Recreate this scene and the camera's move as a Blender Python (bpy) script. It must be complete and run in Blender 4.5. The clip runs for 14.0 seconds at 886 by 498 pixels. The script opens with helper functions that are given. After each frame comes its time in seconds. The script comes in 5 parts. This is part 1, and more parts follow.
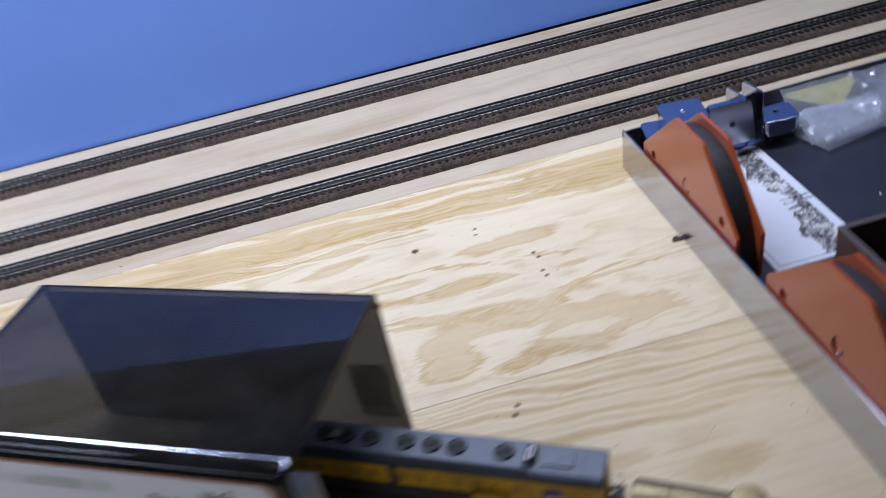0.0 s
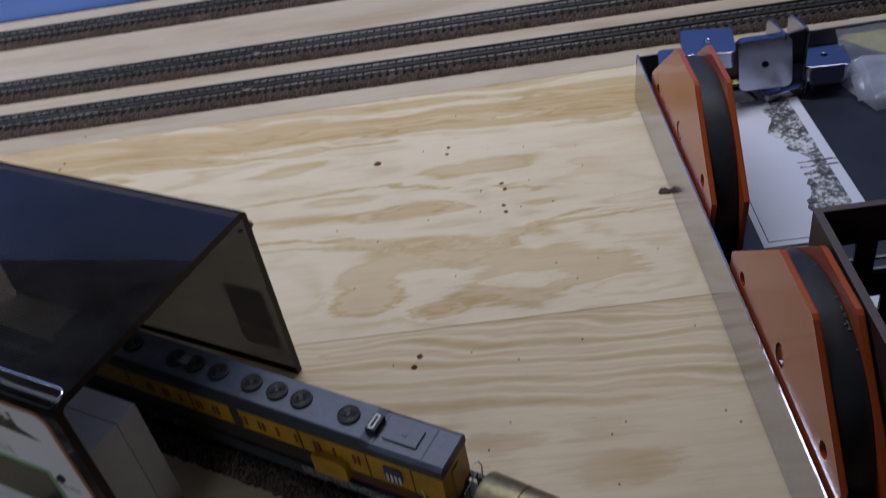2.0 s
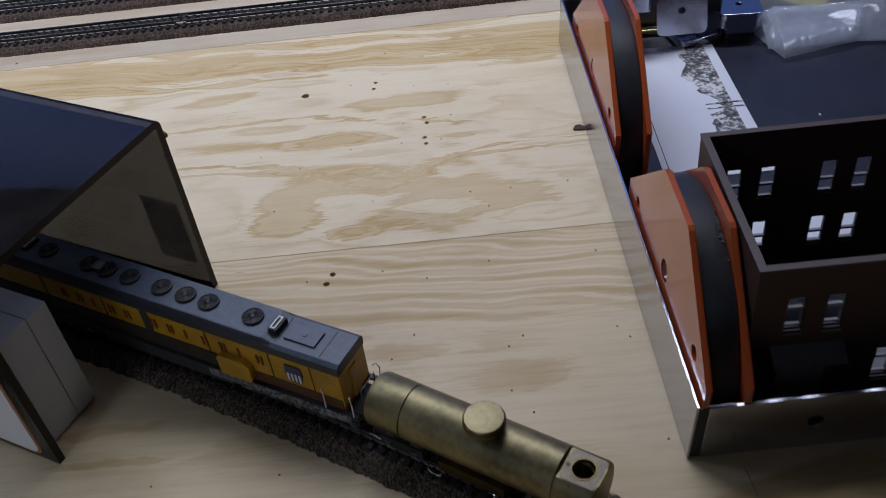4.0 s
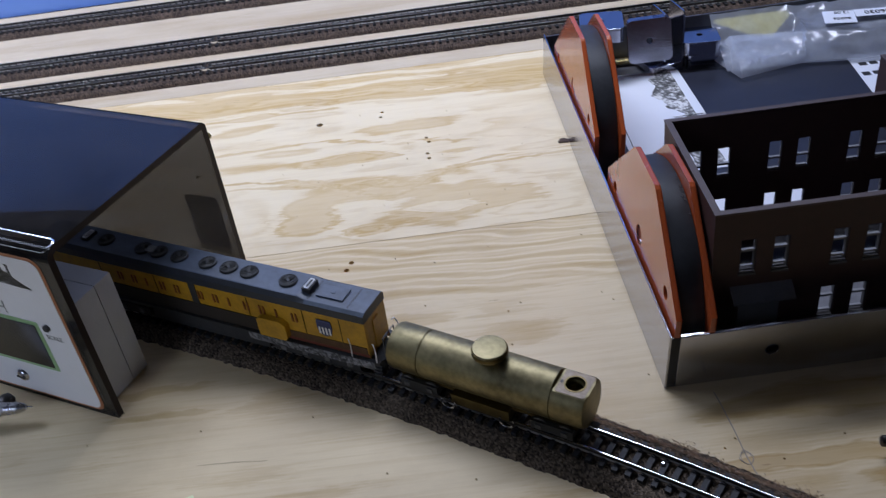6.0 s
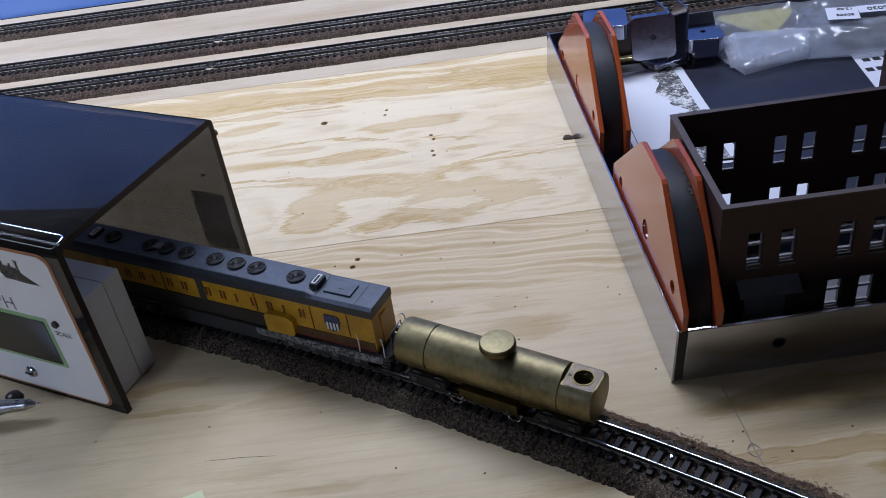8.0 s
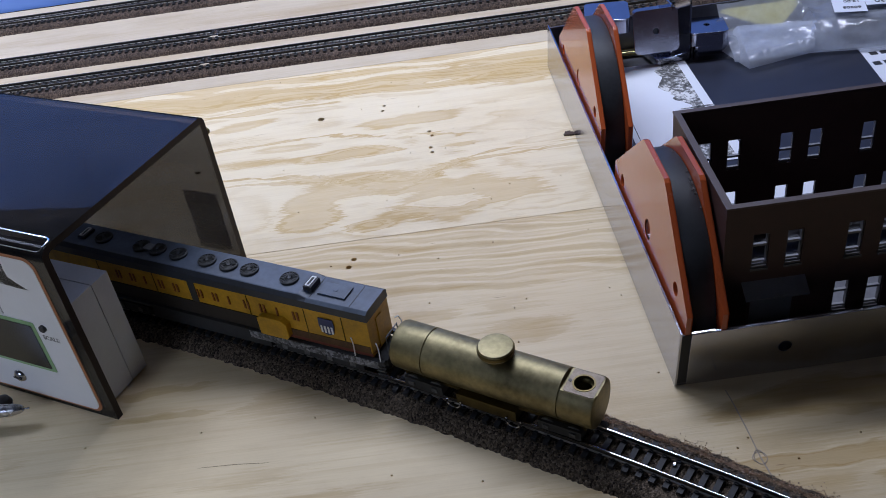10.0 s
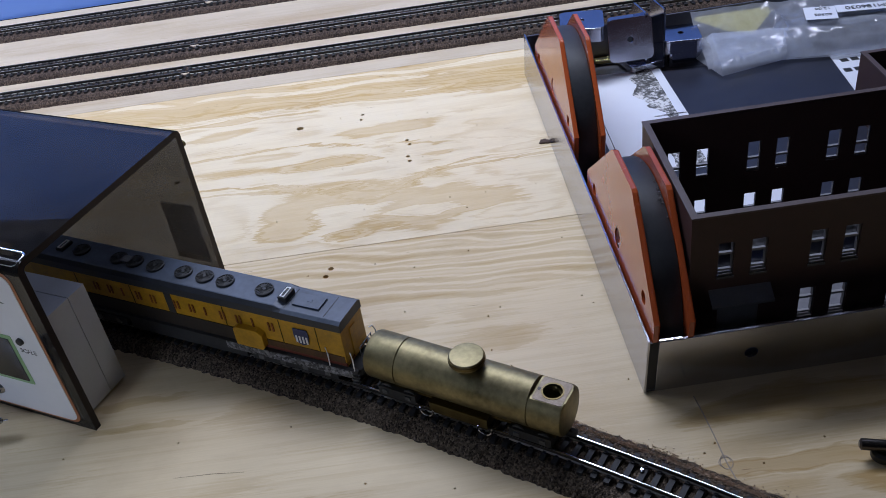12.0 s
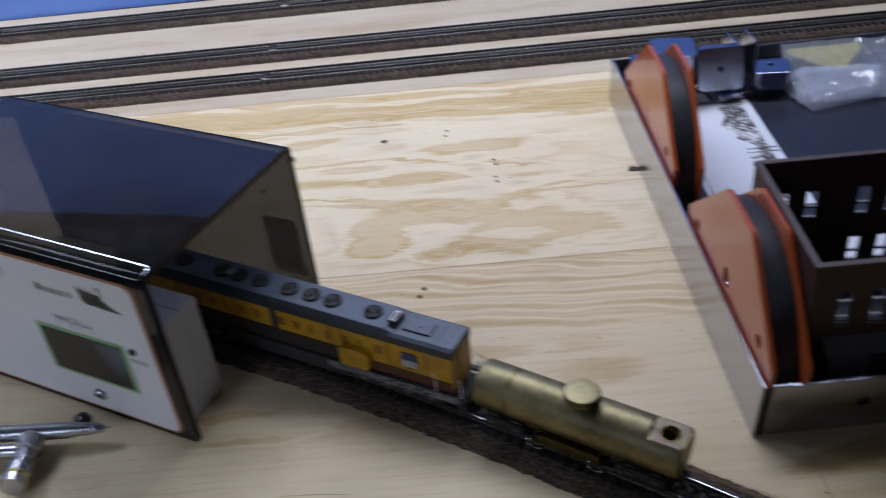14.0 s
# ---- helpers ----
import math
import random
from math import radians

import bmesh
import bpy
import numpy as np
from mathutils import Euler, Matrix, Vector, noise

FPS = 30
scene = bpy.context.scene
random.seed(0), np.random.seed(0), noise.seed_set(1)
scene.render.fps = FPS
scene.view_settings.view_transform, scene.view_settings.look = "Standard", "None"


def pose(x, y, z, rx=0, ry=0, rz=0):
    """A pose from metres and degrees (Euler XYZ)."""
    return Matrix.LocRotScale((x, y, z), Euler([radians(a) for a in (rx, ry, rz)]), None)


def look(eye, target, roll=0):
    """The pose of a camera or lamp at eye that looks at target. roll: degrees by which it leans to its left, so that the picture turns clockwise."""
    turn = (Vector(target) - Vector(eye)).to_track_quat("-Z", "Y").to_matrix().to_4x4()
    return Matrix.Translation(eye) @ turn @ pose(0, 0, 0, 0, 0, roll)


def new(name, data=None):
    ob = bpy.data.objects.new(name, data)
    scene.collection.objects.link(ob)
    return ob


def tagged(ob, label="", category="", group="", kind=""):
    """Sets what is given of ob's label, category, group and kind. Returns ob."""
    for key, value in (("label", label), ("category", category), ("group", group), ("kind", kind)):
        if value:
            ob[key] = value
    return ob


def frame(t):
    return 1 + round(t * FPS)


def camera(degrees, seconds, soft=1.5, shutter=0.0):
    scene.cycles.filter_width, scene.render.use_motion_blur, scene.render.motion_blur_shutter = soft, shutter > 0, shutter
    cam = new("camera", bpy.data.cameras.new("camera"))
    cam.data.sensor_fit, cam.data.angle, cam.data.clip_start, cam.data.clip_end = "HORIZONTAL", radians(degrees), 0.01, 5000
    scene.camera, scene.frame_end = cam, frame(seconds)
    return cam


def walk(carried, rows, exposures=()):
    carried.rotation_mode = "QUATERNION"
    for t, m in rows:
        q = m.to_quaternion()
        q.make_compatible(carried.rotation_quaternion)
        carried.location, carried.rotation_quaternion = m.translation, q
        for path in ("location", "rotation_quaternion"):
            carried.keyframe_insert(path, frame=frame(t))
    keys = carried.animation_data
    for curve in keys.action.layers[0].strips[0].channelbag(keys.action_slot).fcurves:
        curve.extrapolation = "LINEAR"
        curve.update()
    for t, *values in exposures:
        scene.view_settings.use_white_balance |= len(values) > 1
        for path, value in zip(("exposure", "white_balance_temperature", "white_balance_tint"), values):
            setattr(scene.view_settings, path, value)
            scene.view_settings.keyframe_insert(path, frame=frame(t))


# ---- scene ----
cam = camera(50.8, 14.0, soft=0.9, shutter=0.8)
PATH = [
    (0, (-0.02472, -0.46236, 0.32033), (0.01203, -0.05397, 0.03421), -12.48),
    (0.5, (0.06477, -0.42300, 0.30465), (0.05138, -0.01836, 0.01123), -12.01),
    (1, (0.08274, -0.41361, 0.29673), (0.04705, -0.01424, -0.00199), -13.10),
    (1.5, (0.07891, -0.41347, 0.29549), (0.04910, -0.01605, -0.00646), -12.19),
    (2, (0.06644, -0.41796, 0.28117), (0.02941, -0.03406, -0.03703), -10.91),
    (2.5, (0.06912, -0.42108, 0.28672), (0.03518, -0.04360, -0.03940), -9.80),
    (3, (0.07894, -0.41966, 0.28413), (0.05311, -0.03838, -0.03830), -8.67),
    (3.5, (0.08293, -0.43210, 0.27076), (0.06232, -0.05879, -0.06122), -7.92),
    (3.7, (0.08442, -0.43511, 0.27220), (0.06568, -0.06307, -0.06133), -7.61),
    (5.8, (0.07746, -0.51651, 0.27127), (0.07240, -0.11573, -0.02765), -7.71),
    (6, (0.07537, -0.51624, 0.27270), (0.06715, -0.11337, -0.02332), -8.07),
    (6.5, (0.07514, -0.51861, 0.27462), (0.06270, -0.11175, -0.01574), -8.23),
    (7, (0.07426, -0.52166, 0.27378), (0.05874, -0.11414, -0.01551), -8.19),
    (7.5, (0.07131, -0.52073, 0.27293), (0.06097, -0.11691, -0.02172), -7.88),
    (8, (0.07226, -0.51839, 0.27167), (0.06405, -0.11508, -0.02376), -8.27),
    (10.5, (0.07711, -0.50818, 0.26827), (0.06664, -0.10736, -0.03045), -8.63),
    (11, (0.07975, -0.50845, 0.26917), (0.07040, -0.10761, -0.02956), -8.69),
    (11.5, (0.07890, -0.50889, 0.27288), (0.07280, -0.10868, -0.02679), -8.39),
    (12, (0.08305, -0.51153, 0.27374), (0.07738, -0.11047, -0.02480), -8.66),
    (12.5, (0.07737, -0.50709, 0.27306), (0.07596, -0.10664, -0.02633), -7.64),
    (13, (0.07621, -0.50503, 0.27372), (0.07805, -0.10501, -0.02625), -7.23),
    (13.5, (0.06638, -0.50349, 0.27732), (0.07367, -0.10389, -0.02313), -5.75),
    (14, (0.04430, -0.50174, 0.28817), (0.03201, -0.10117, -0.01081), -6.31),
]
walk(cam, [(t, look(eye, target, roll)) for t, eye, target, roll in PATH],
     exposures=[(0.0, -0.02, 6200, 10), (0.5, -0.60, 6260, 10), (1.5, -0.82, 6460, 10), (2.6, -0.82, 6540, 10), (3.7, -0.72, 6480, 10), (5.8, -0.08, 6140, 10),
                (11.0, -0.06, 6140, 10), (13.0, -0.14, 6220, 10), (14.0, -0.24, 6280, 10)])

# ---- light ----
world = bpy.data.worlds.new("world")
scene.world = world
world.use_nodes = True
world.node_tree.nodes["Background"].inputs[0].default_value = (0.5, 0.55, 0.65, 1)
world.node_tree.nodes["Background"].inputs[1].default_value = 0.02


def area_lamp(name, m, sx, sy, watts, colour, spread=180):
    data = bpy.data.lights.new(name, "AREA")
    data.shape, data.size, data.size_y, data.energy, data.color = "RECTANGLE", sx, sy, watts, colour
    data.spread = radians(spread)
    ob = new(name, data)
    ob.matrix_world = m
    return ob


area_lamp("work_lamp", look((0.01, 0.14, 0.57), (0.02, 0.08, 0.0)), 0.46, 0.10, 2.6, (0.81, 0.86, 1.06), 140)
# Unseen strip, added so that the curved rails catch a bright line
area_lamp("rail_gleam_lamp", look((0.40, 0.14, 0.57), (0.40, 0.08, 0.0)), 0.28, 0.05, 0.36, (0.81, 0.86, 1.05), 120)
# Unseen lamp added to brighten the left end of the backdrop
area_lamp("backdrop_lamp", look((-0.56, 0.15, 0.58), (-0.50, 0.27, 0.06)), 0.40, 0.08, 1.25, (0.81, 0.86, 1.05), 90)
# Unseen lamp added at the left to lift the front left wood
area_lamp("left_lamp", look((-0.50, 0.00, 0.55), (-0.16, -0.29, 0.0)), 0.20, 0.12, 0.17, (0.74, 0.84, 1.08), 60)
# Unseen fill at the front left, added to brighten the gauge label
area_lamp("front_fill", look((-0.50, -0.80, 0.36), (-0.25, -0.27, 0.02)), 0.45, 0.22, 0.15, (0.72, 0.83, 1.08), 42)


# ---- materials ----
def material(name):
    m = bpy.data.materials.new(name)
    m.use_nodes = True
    return m, m.node_tree.nodes, m.node_tree.links, m.node_tree.nodes["Principled BSDF"]


def ramp(nodes, links, fac, stops):
    r = nodes.new("ShaderNodeValToRGB")
    while len(r.color_ramp.elements) < len(stops):
        r.color_ramp.elements.new(0.5)
    for e, (at, colour) in zip(r.color_ramp.elements, stops):
        e.position, e.color = at, (*colour, 1)
    links.new(fac, r.inputs[0])
    return r.outputs[0]


def stretched(nodes, links, scale, jitter=True):
    """Object coordinates, scaled, and shifted at random from object to object."""
    tc = nodes.new("ShaderNodeTexCoord")
    mp = nodes.new("ShaderNodeMapping")
    mp.inputs["Scale"].default_value = scale
    links.new(tc.outputs["Object"], mp.inputs["Vector"])
    if not jitter:
        return mp.outputs[0]
    info = nodes.new("ShaderNodeObjectInfo")
    mul = nodes.new("ShaderNodeMath")
    mul.operation = "MULTIPLY"
    mul.inputs[1].default_value = 60.0
    links.new(info.outputs["Random"], mul.inputs[0])
    shift = nodes.new("ShaderNodeVectorMath")
    shift.operation = "ADD"
    links.new(mp.outputs[0], shift.inputs[0])
    links.new(mul.outputs[0], shift.inputs[1])
    return shift.outputs[0]


def noise_node(nodes, links, vector, scale, detail=3.0, rough=0.55, distortion=0.0):
    n = nodes.new("ShaderNodeTexNoise")
    n.inputs["Scale"].default_value, n.inputs["Detail"].default_value = scale, detail
    n.inputs["Roughness"].default_value, n.inputs["Distortion"].default_value = rough, distortion
    links.new(vector, n.inputs["Vector"])
    return n.outputs["Fac"]


def maths(nodes, links, op, a, b=None, clamp=False):
    n = nodes.new("ShaderNodeMath")
    n.operation, n.use_clamp = op, clamp
    for socket, value in zip(n.inputs, (a, b)):
        if value is None:
            continue
        if isinstance(value, (int, float)):
            socket.default_value = value
        else:
            links.new(value, socket)
    return n.outputs[0]


def mix_colour(nodes, links, fac, a, b, blend="MIX"):
    n = nodes.new("ShaderNodeMix")
    n.data_type, n.blend_type = "RGBA", blend
    for socket, value in ((n.inputs[0], fac), (n.inputs[6], a), (n.inputs[7], b)):
        if isinstance(value, (int, float)):
            socket.default_value = value
        elif isinstance(value, tuple):
            socket.default_value = (*value, 1)
        else:
            links.new(value, socket)
    return n.outputs[2]


def bump(nodes, links, bsdf, height, strength, distance):
    b = nodes.new("ShaderNodeBump")
    b.inputs["Strength"].default_value, b.inputs["Distance"].default_value = strength, distance
    links.new(height, b.inputs["Height"])
    links.new(b.outputs[0], bsdf.inputs["Normal"])


def plain(name, colour, rough=0.5, metal=0.0, vary=0.12, scale=150.0, relief=0.0, coat=0.0, spec=0.5):
    """A surface of one paint, plastic or metal, with fine and coarse unevenness."""
    m, nodes, links, bsdf = material(name)
    vec = stretched(nodes, links, (1, 1, 1))
    fine = noise_node(nodes, links, vec, scale * 6, 4)
    coarse = noise_node(nodes, links, vec, scale, 3)
    both = maths(nodes, links, "ADD", maths(nodes, links, "MULTIPLY", fine, 0.4), maths(nodes, links, "MULTIPLY", coarse, 0.6))
    dark = tuple(c * (1 - vary) for c in colour)
    light = tuple(min(1, c * (1 + vary)) for c in colour)
    links.new(ramp(nodes, links, both, [(0.3, dark), (0.7, light)]), bsdf.inputs["Base Color"])
    links.new(maths(nodes, links, "ADD", maths(nodes, links, "MULTIPLY", both, 0.25), max(0.02, rough - 0.125)), bsdf.inputs["Roughness"])
    bsdf.inputs["Metallic"].default_value = metal
    bsdf.inputs["Coat Weight"].default_value = coat
    bsdf.inputs["Specular IOR Level"].default_value = spec
    if relief:
        bump(nodes, links, bsdf, both, 0.5, relief)
    return m


def plywood(name, seed, scale, bands, linear, pale, tan, figures=(), arches=(), stripes=None, wild=0.5, veins=0.16):
    """Rotary-cut pine veneer: tan latewood figures and fine contour lines on pale earlywood.
    figures: (x, y, half length, half width, strength) of single flames, pale where the strength is below nought;
    arches: (x, dip, half width, y, slope, thickness, strength) of lines that bow round a flame; stripes: (y0, y1, count a metre, slope, strength)."""
    m, nodes, links, bsdf = material(name)
    tc = nodes.new("ShaderNodeTexCoord")

    def grain(sx, sy, shift=0.0):
        mp = nodes.new("ShaderNodeMapping")
        mp.inputs["Scale"].default_value = (sx, sy, 1.0)
        mp.inputs["Location"].default_value = (seed + shift, seed * 1.7 + shift, shift)
        links.new(tc.outputs["Object"], mp.inputs["Vector"])
        return mp.outputs[0]

    def m2(op, a, b=None, clamp=False):
        return maths(nodes, links, op, a, b, clamp)

    split = nodes.new("ShaderNodeSeparateXYZ")
    links.new(tc.outputs["Object"], split.inputs[0])
    # the outlines wander along the grain
    slow = m2("SUBTRACT", noise_node(nodes, links, grain(22, 60, 1.0), 1.0, 3, 0.6), 0.5)
    tear = m2("SUBTRACT", noise_node(nodes, links, grain(42, 330, 4.0), 1.0, 4, 0.65), 0.5)
    lace = m2("SUBTRACT", noise_node(nodes, links, grain(70, 900, 17.0), 1.0, 3, 0.7), 0.5)
    x = m2("ADD", split.outputs["X"], m2("MULTIPLY", tear, 0.034))
    y = m2("ADD", split.outputs["Y"], m2("ADD", m2("MULTIPLY", slow, 0.016), m2("MULTIPLY", tear, 0.0022)))
    place = nodes.new("ShaderNodeCombineXYZ")
    links.new(x, place.inputs[0])
    links.new(y, place.inputs[1])
    total = m2("MULTIPLY", m2("SUBTRACT", noise_node(nodes, links, grain(*scale), 1.0, 2.2, 0.45, 0.5), 0.5), wild * 2.6)
    field = total
    for cx, cy, rx, ry, k in figures:
        v = nodes.new("ShaderNodeVectorMath")
        v.operation = "MULTIPLY_ADD"
        v.inputs[1].default_value, v.inputs[2].default_value = (1 / rx, 1 / ry, 0), (-cx / rx, -cy / ry, 0)
        links.new(place.outputs[0], v.inputs[0])
        d = nodes.new("ShaderNodeVectorMath")
        d.operation = "DOT_PRODUCT"
        links.new(v.outputs[0], d.inputs[0])
        links.new(v.outputs[0], d.inputs[1])
        total = m2("ADD", total, m2("MULTIPLY", m2("POWER", 0.4, m2("MULTIPLY", d.outputs["Value"], d.outputs["Value"])), k))
    for cx, dip, width, cy, slope, thick, k in arches:
        u = m2("MULTIPLY", m2("SUBTRACT", x, cx), 1 / width)
        bow = m2("MULTIPLY", m2("POWER", 0.4, m2("MULTIPLY", u, u)), dip)
        off = m2("SUBTRACT", m2("SUBTRACT", y, m2("MULTIPLY", x, slope)), m2("SUBTRACT", cy, bow))
        off = m2("MULTIPLY", off, 1 / thick)
        total = m2("ADD", total, m2("MULTIPLY", m2("POWER", 0.4, m2("MULTIPLY", off, off)), k))
    if stripes:
        y0, y1, count, slope, k = stripes
        calm = m2("SUBTRACT", noise_node(nodes, links, grain(13, 30, 40.0), 1.0, 2, 0.5), 0.5)
        level = m2("ADD", split.outputs["Y"], m2("ADD", m2("MULTIPLY", split.outputs["X"], slope), m2("MULTIPLY", tear, 0.0016)))
        run = m2("ADD", m2("MULTIPLY", level, count), m2("MULTIPLY", calm, 1.7))
        wave = m2("SINE", m2("MULTIPLY", run, 6.2832))
        top = m2("MULTIPLY", m2("SUBTRACT", y, y0), 1 / (y1 - y0), True)
        total = m2("ADD", total, m2("MULTIPLY", m2("MULTIPLY", m2("ADD", wave, 0.25), top), k))
    soft = m2("ADD", total, m2("MULTIPLY", lace, 0.30))
    flame = ramp(nodes, links, soft, [(0.16, (0.0,) * 3), (0.22, (0.16,) * 3), (0.27, (0.62,) * 3), (0.45, (0.70,) * 3), (0.85, (1.0,) * 3)])
    # contour lines that follow the figures, darker on one side
    turns = m2("ADD", m2("ADD", m2("MULTIPLY", total, bands), m2("MULTIPLY", split.outputs["Y"], linear)), m2("MULTIPLY", lace, 0.5))
    thin = ramp(nodes, links, m2("FRACT", turns), [(0.0, (0.0,) * 3), (0.50, (0.04,) * 3), (0.80, (1.0,) * 3), (0.90, (0.75,) * 3), (1.0, (0.0,) * 3)])
    where = noise_node(nodes, links, grain(9, 34, 9.0), 1.0, 2, 0.5)
    thin = m2("MULTIPLY", thin, ramp(nodes, links, where, [(0.36, (0.12,) * 3), (0.62, (0.50,) * 3)]))
    # fine wavy streaks of latewood
    line = noise_node(nodes, links, grain(11, 330, 27.0), 1.0, 2, 0.55, 0.35)
    vein = m2("MULTIPLY", ramp(nodes, links, line, [(0.50, (0.0,) * 3), (0.62, (1.0,) * 3)]), m2("MULTIPLY", where, 2.0 * veins))
    ring = m2("ADD", m2("ADD", m2("MULTIPLY", flame, 0.66), thin), m2("MULTIPLY", vein, 0.5), True)
    fibre = noise_node(nodes, links, grain(48, 1500, 5.0), 1.0, 3, 0.6)
    tint = noise_node(nodes, links, grain(5, 18, 21.0), 1.0, 4, 0.6)
    base = mix_colour(nodes, links, ramp(nodes, links, tint, [(0.36, (0,) * 3), (0.64, (1,) * 3)]), pale, tuple(0.84 * a + 0.16 * b for a, b in zip(pale, tan)))
    colour = mix_colour(nodes, links, ring, base, tan)
    streak = ramp(nodes, links, fibre, [(0.32, (0.955, 0.95, 0.94)), (0.58, (1,) * 3)])
    colour = mix_colour(nodes, links, 1.0, colour, streak, "MULTIPLY")
    dirt = noise_node(nodes, links, grain(13, 24, 13.0), 1.0, 6, 0.65)
    colour = mix_colour(nodes, links, 1.0, colour, ramp(nodes, links, dirt, [(0.30, (0.88, 0.86, 0.84)), (0.50, (1,) * 3)]), "MULTIPLY")
    # short dark checks along the grain
    check = noise_node(nodes, links, grain(38, 700, 31.0), 1.0, 2, 0.5)
    colour = mix_colour(nodes, links, 1.0, colour, ramp(nodes, links, check, [(0.235, (0.55, 0.47, 0.40)), (0.262, (1,) * 3)]), "MULTIPLY")
    links.new(colour, bsdf.inputs["Base Color"])
    bsdf.inputs["Roughness"].default_value = 0.52
    bsdf.inputs["Specular IOR Level"].default_value = 0.35
    bump(nodes, links, bsdf, fibre, 0.3, 0.0002)
    return m


def granular(name, dark, light, size):
    m, nodes, links, bsdf = material(name)
    vec = stretched(nodes, links, (1, 1, 1))
    v = nodes.new("ShaderNodeTexVoronoi")
    v.inputs["Scale"].default_value = 1.0 / size
    links.new(vec, v.inputs["Vector"])
    coarse = noise_node(nodes, links, vec, 90, 4)
    tone = maths(nodes, links, "ADD", maths(nodes, links, "MULTIPLY", v.outputs["Color"], 0.55), maths(nodes, links, "MULTIPLY", coarse, 0.45))
    mid = tuple((a + b) / 2 * 0.8 for a, b in zip(dark, light))
    links.new(ramp(nodes, links, tone, [(0.25, dark), (0.5, mid), (0.75, light)]), bsdf.inputs["Base Color"])
    bsdf.inputs["Roughness"].default_value = 0.9
    bsdf.inputs["Specular IOR Level"].default_value = 0.2
    bump(nodes, links, bsdf, maths(nodes, links, "SUBTRACT", 1.0, v.outputs["Distance"]), 1.0, size * 0.7)
    return m


def smoked(name, tint, gloss_most=0.78):
    """A dark see-through acrylic sheet with a glossy skin."""
    m, nodes, links, bsdf = material(name)
    nodes.remove(bsdf)
    out = nodes["Material Output"]
    clear = nodes.new("ShaderNodeBsdfTransparent")
    clear.inputs[0].default_value = (*tint, 1)
    gloss = nodes.new("ShaderNodeBsdfGlossy")
    gloss.inputs["Roughness"].default_value = 0.015
    smear = noise_node(nodes, links, stretched(nodes, links, (1, 1, 1)), 60, 4)
    links.new(ramp(nodes, links, smear, [(0.4, (0.012,) * 3), (0.75, (0.09,) * 3)]), gloss.inputs["Roughness"])
    fr = nodes.new("ShaderNodeLayerWeight")
    skin = maths(nodes, links, "MULTIPLY", maths(nodes, links, "POWER", fr.outputs["Facing"], 4.6), gloss_most)
    skin = maths(nodes, links, "ADD", skin, 0.04 if gloss_most > 0.1 else 0.01, True)
    mix = nodes.new("ShaderNodeMixShader")
    links.new(skin, mix.inputs[0])
    links.new(clear.outputs[0], mix.inputs[1])
    links.new(gloss.outputs[0], mix.inputs[2])
    # a thin bloom of dust
    dust = nodes.new("ShaderNodeBsdfDiffuse")
    dust.inputs[0].default_value = (0.50, 0.48, 0.50, 1)
    bloom = nodes.new("ShaderNodeMixShader")
    links.new(ramp(nodes, links, noise_node(nodes, links, stretched(nodes, links, (1, 1, 1)), 38, 6, 0.7), [(0.35, (0.010,) * 3), (0.68, (0.040,) * 3)]), bloom.inputs[0])
    links.new(mix.outputs[0], bloom.inputs[1])
    links.new(dust.outputs[0], bloom.inputs[2])
    links.new(bloom.outputs[0], out.inputs[0])
    return m


def film(name, haze):
    """Thin clear polythene: mostly see-through, with gloss and a little white haze."""
    m, nodes, links, bsdf = material(name)
    nodes.remove(bsdf)
    out = nodes["Material Output"]
    clear = nodes.new("ShaderNodeBsdfTransparent")
    clear.inputs[0].default_value = (0.95, 0.96, 0.97, 1)
    white = nodes.new("ShaderNodeBsdfTranslucent")
    white.inputs[0].default_value = (0.83, 0.87, 0.96, 1)
    diffuse = nodes.new("ShaderNodeBsdfDiffuse")
    diffuse.inputs[0].default_value = (0.84, 0.88, 0.98, 1)
    gloss = nodes.new("ShaderNodeBsdfGlossy")
    gloss.inputs["Roughness"].default_value = 0.10
    cloud = noise_node(nodes, links, stretched(nodes, links, (1, 1, 1)), 70, 4)
    a, b, c = (nodes.new("ShaderNodeMixShader") for _ in range(3))
    a.inputs[0].default_value = 0.5
    links.new(white.outputs[0], a.inputs[1])
    links.new(diffuse.outputs[0], a.inputs[2])
    links.new(ramp(nodes, links, cloud, [(0.3, (haze * 0.78,) * 3), (0.75, (haze * 1.25,) * 3)]), b.inputs[0])
    links.new(clear.outputs[0], b.inputs[1])
    links.new(a.outputs[0], b.inputs[2])
    fr = nodes.new("ShaderNodeLayerWeight")
    skin = maths(nodes, links, "MULTIPLY", maths(nodes, links, "POWER", fr.outputs["Facing"], 4.0), 0.9)
    links.new(maths(nodes, links, "ADD", skin, 0.06, True), c.inputs[0])
    links.new(b.outputs[0], c.inputs[1])
    links.new(gloss.outputs[0], c.inputs[2])
    links.new(c.outputs[0], out.inputs[0])
    return m


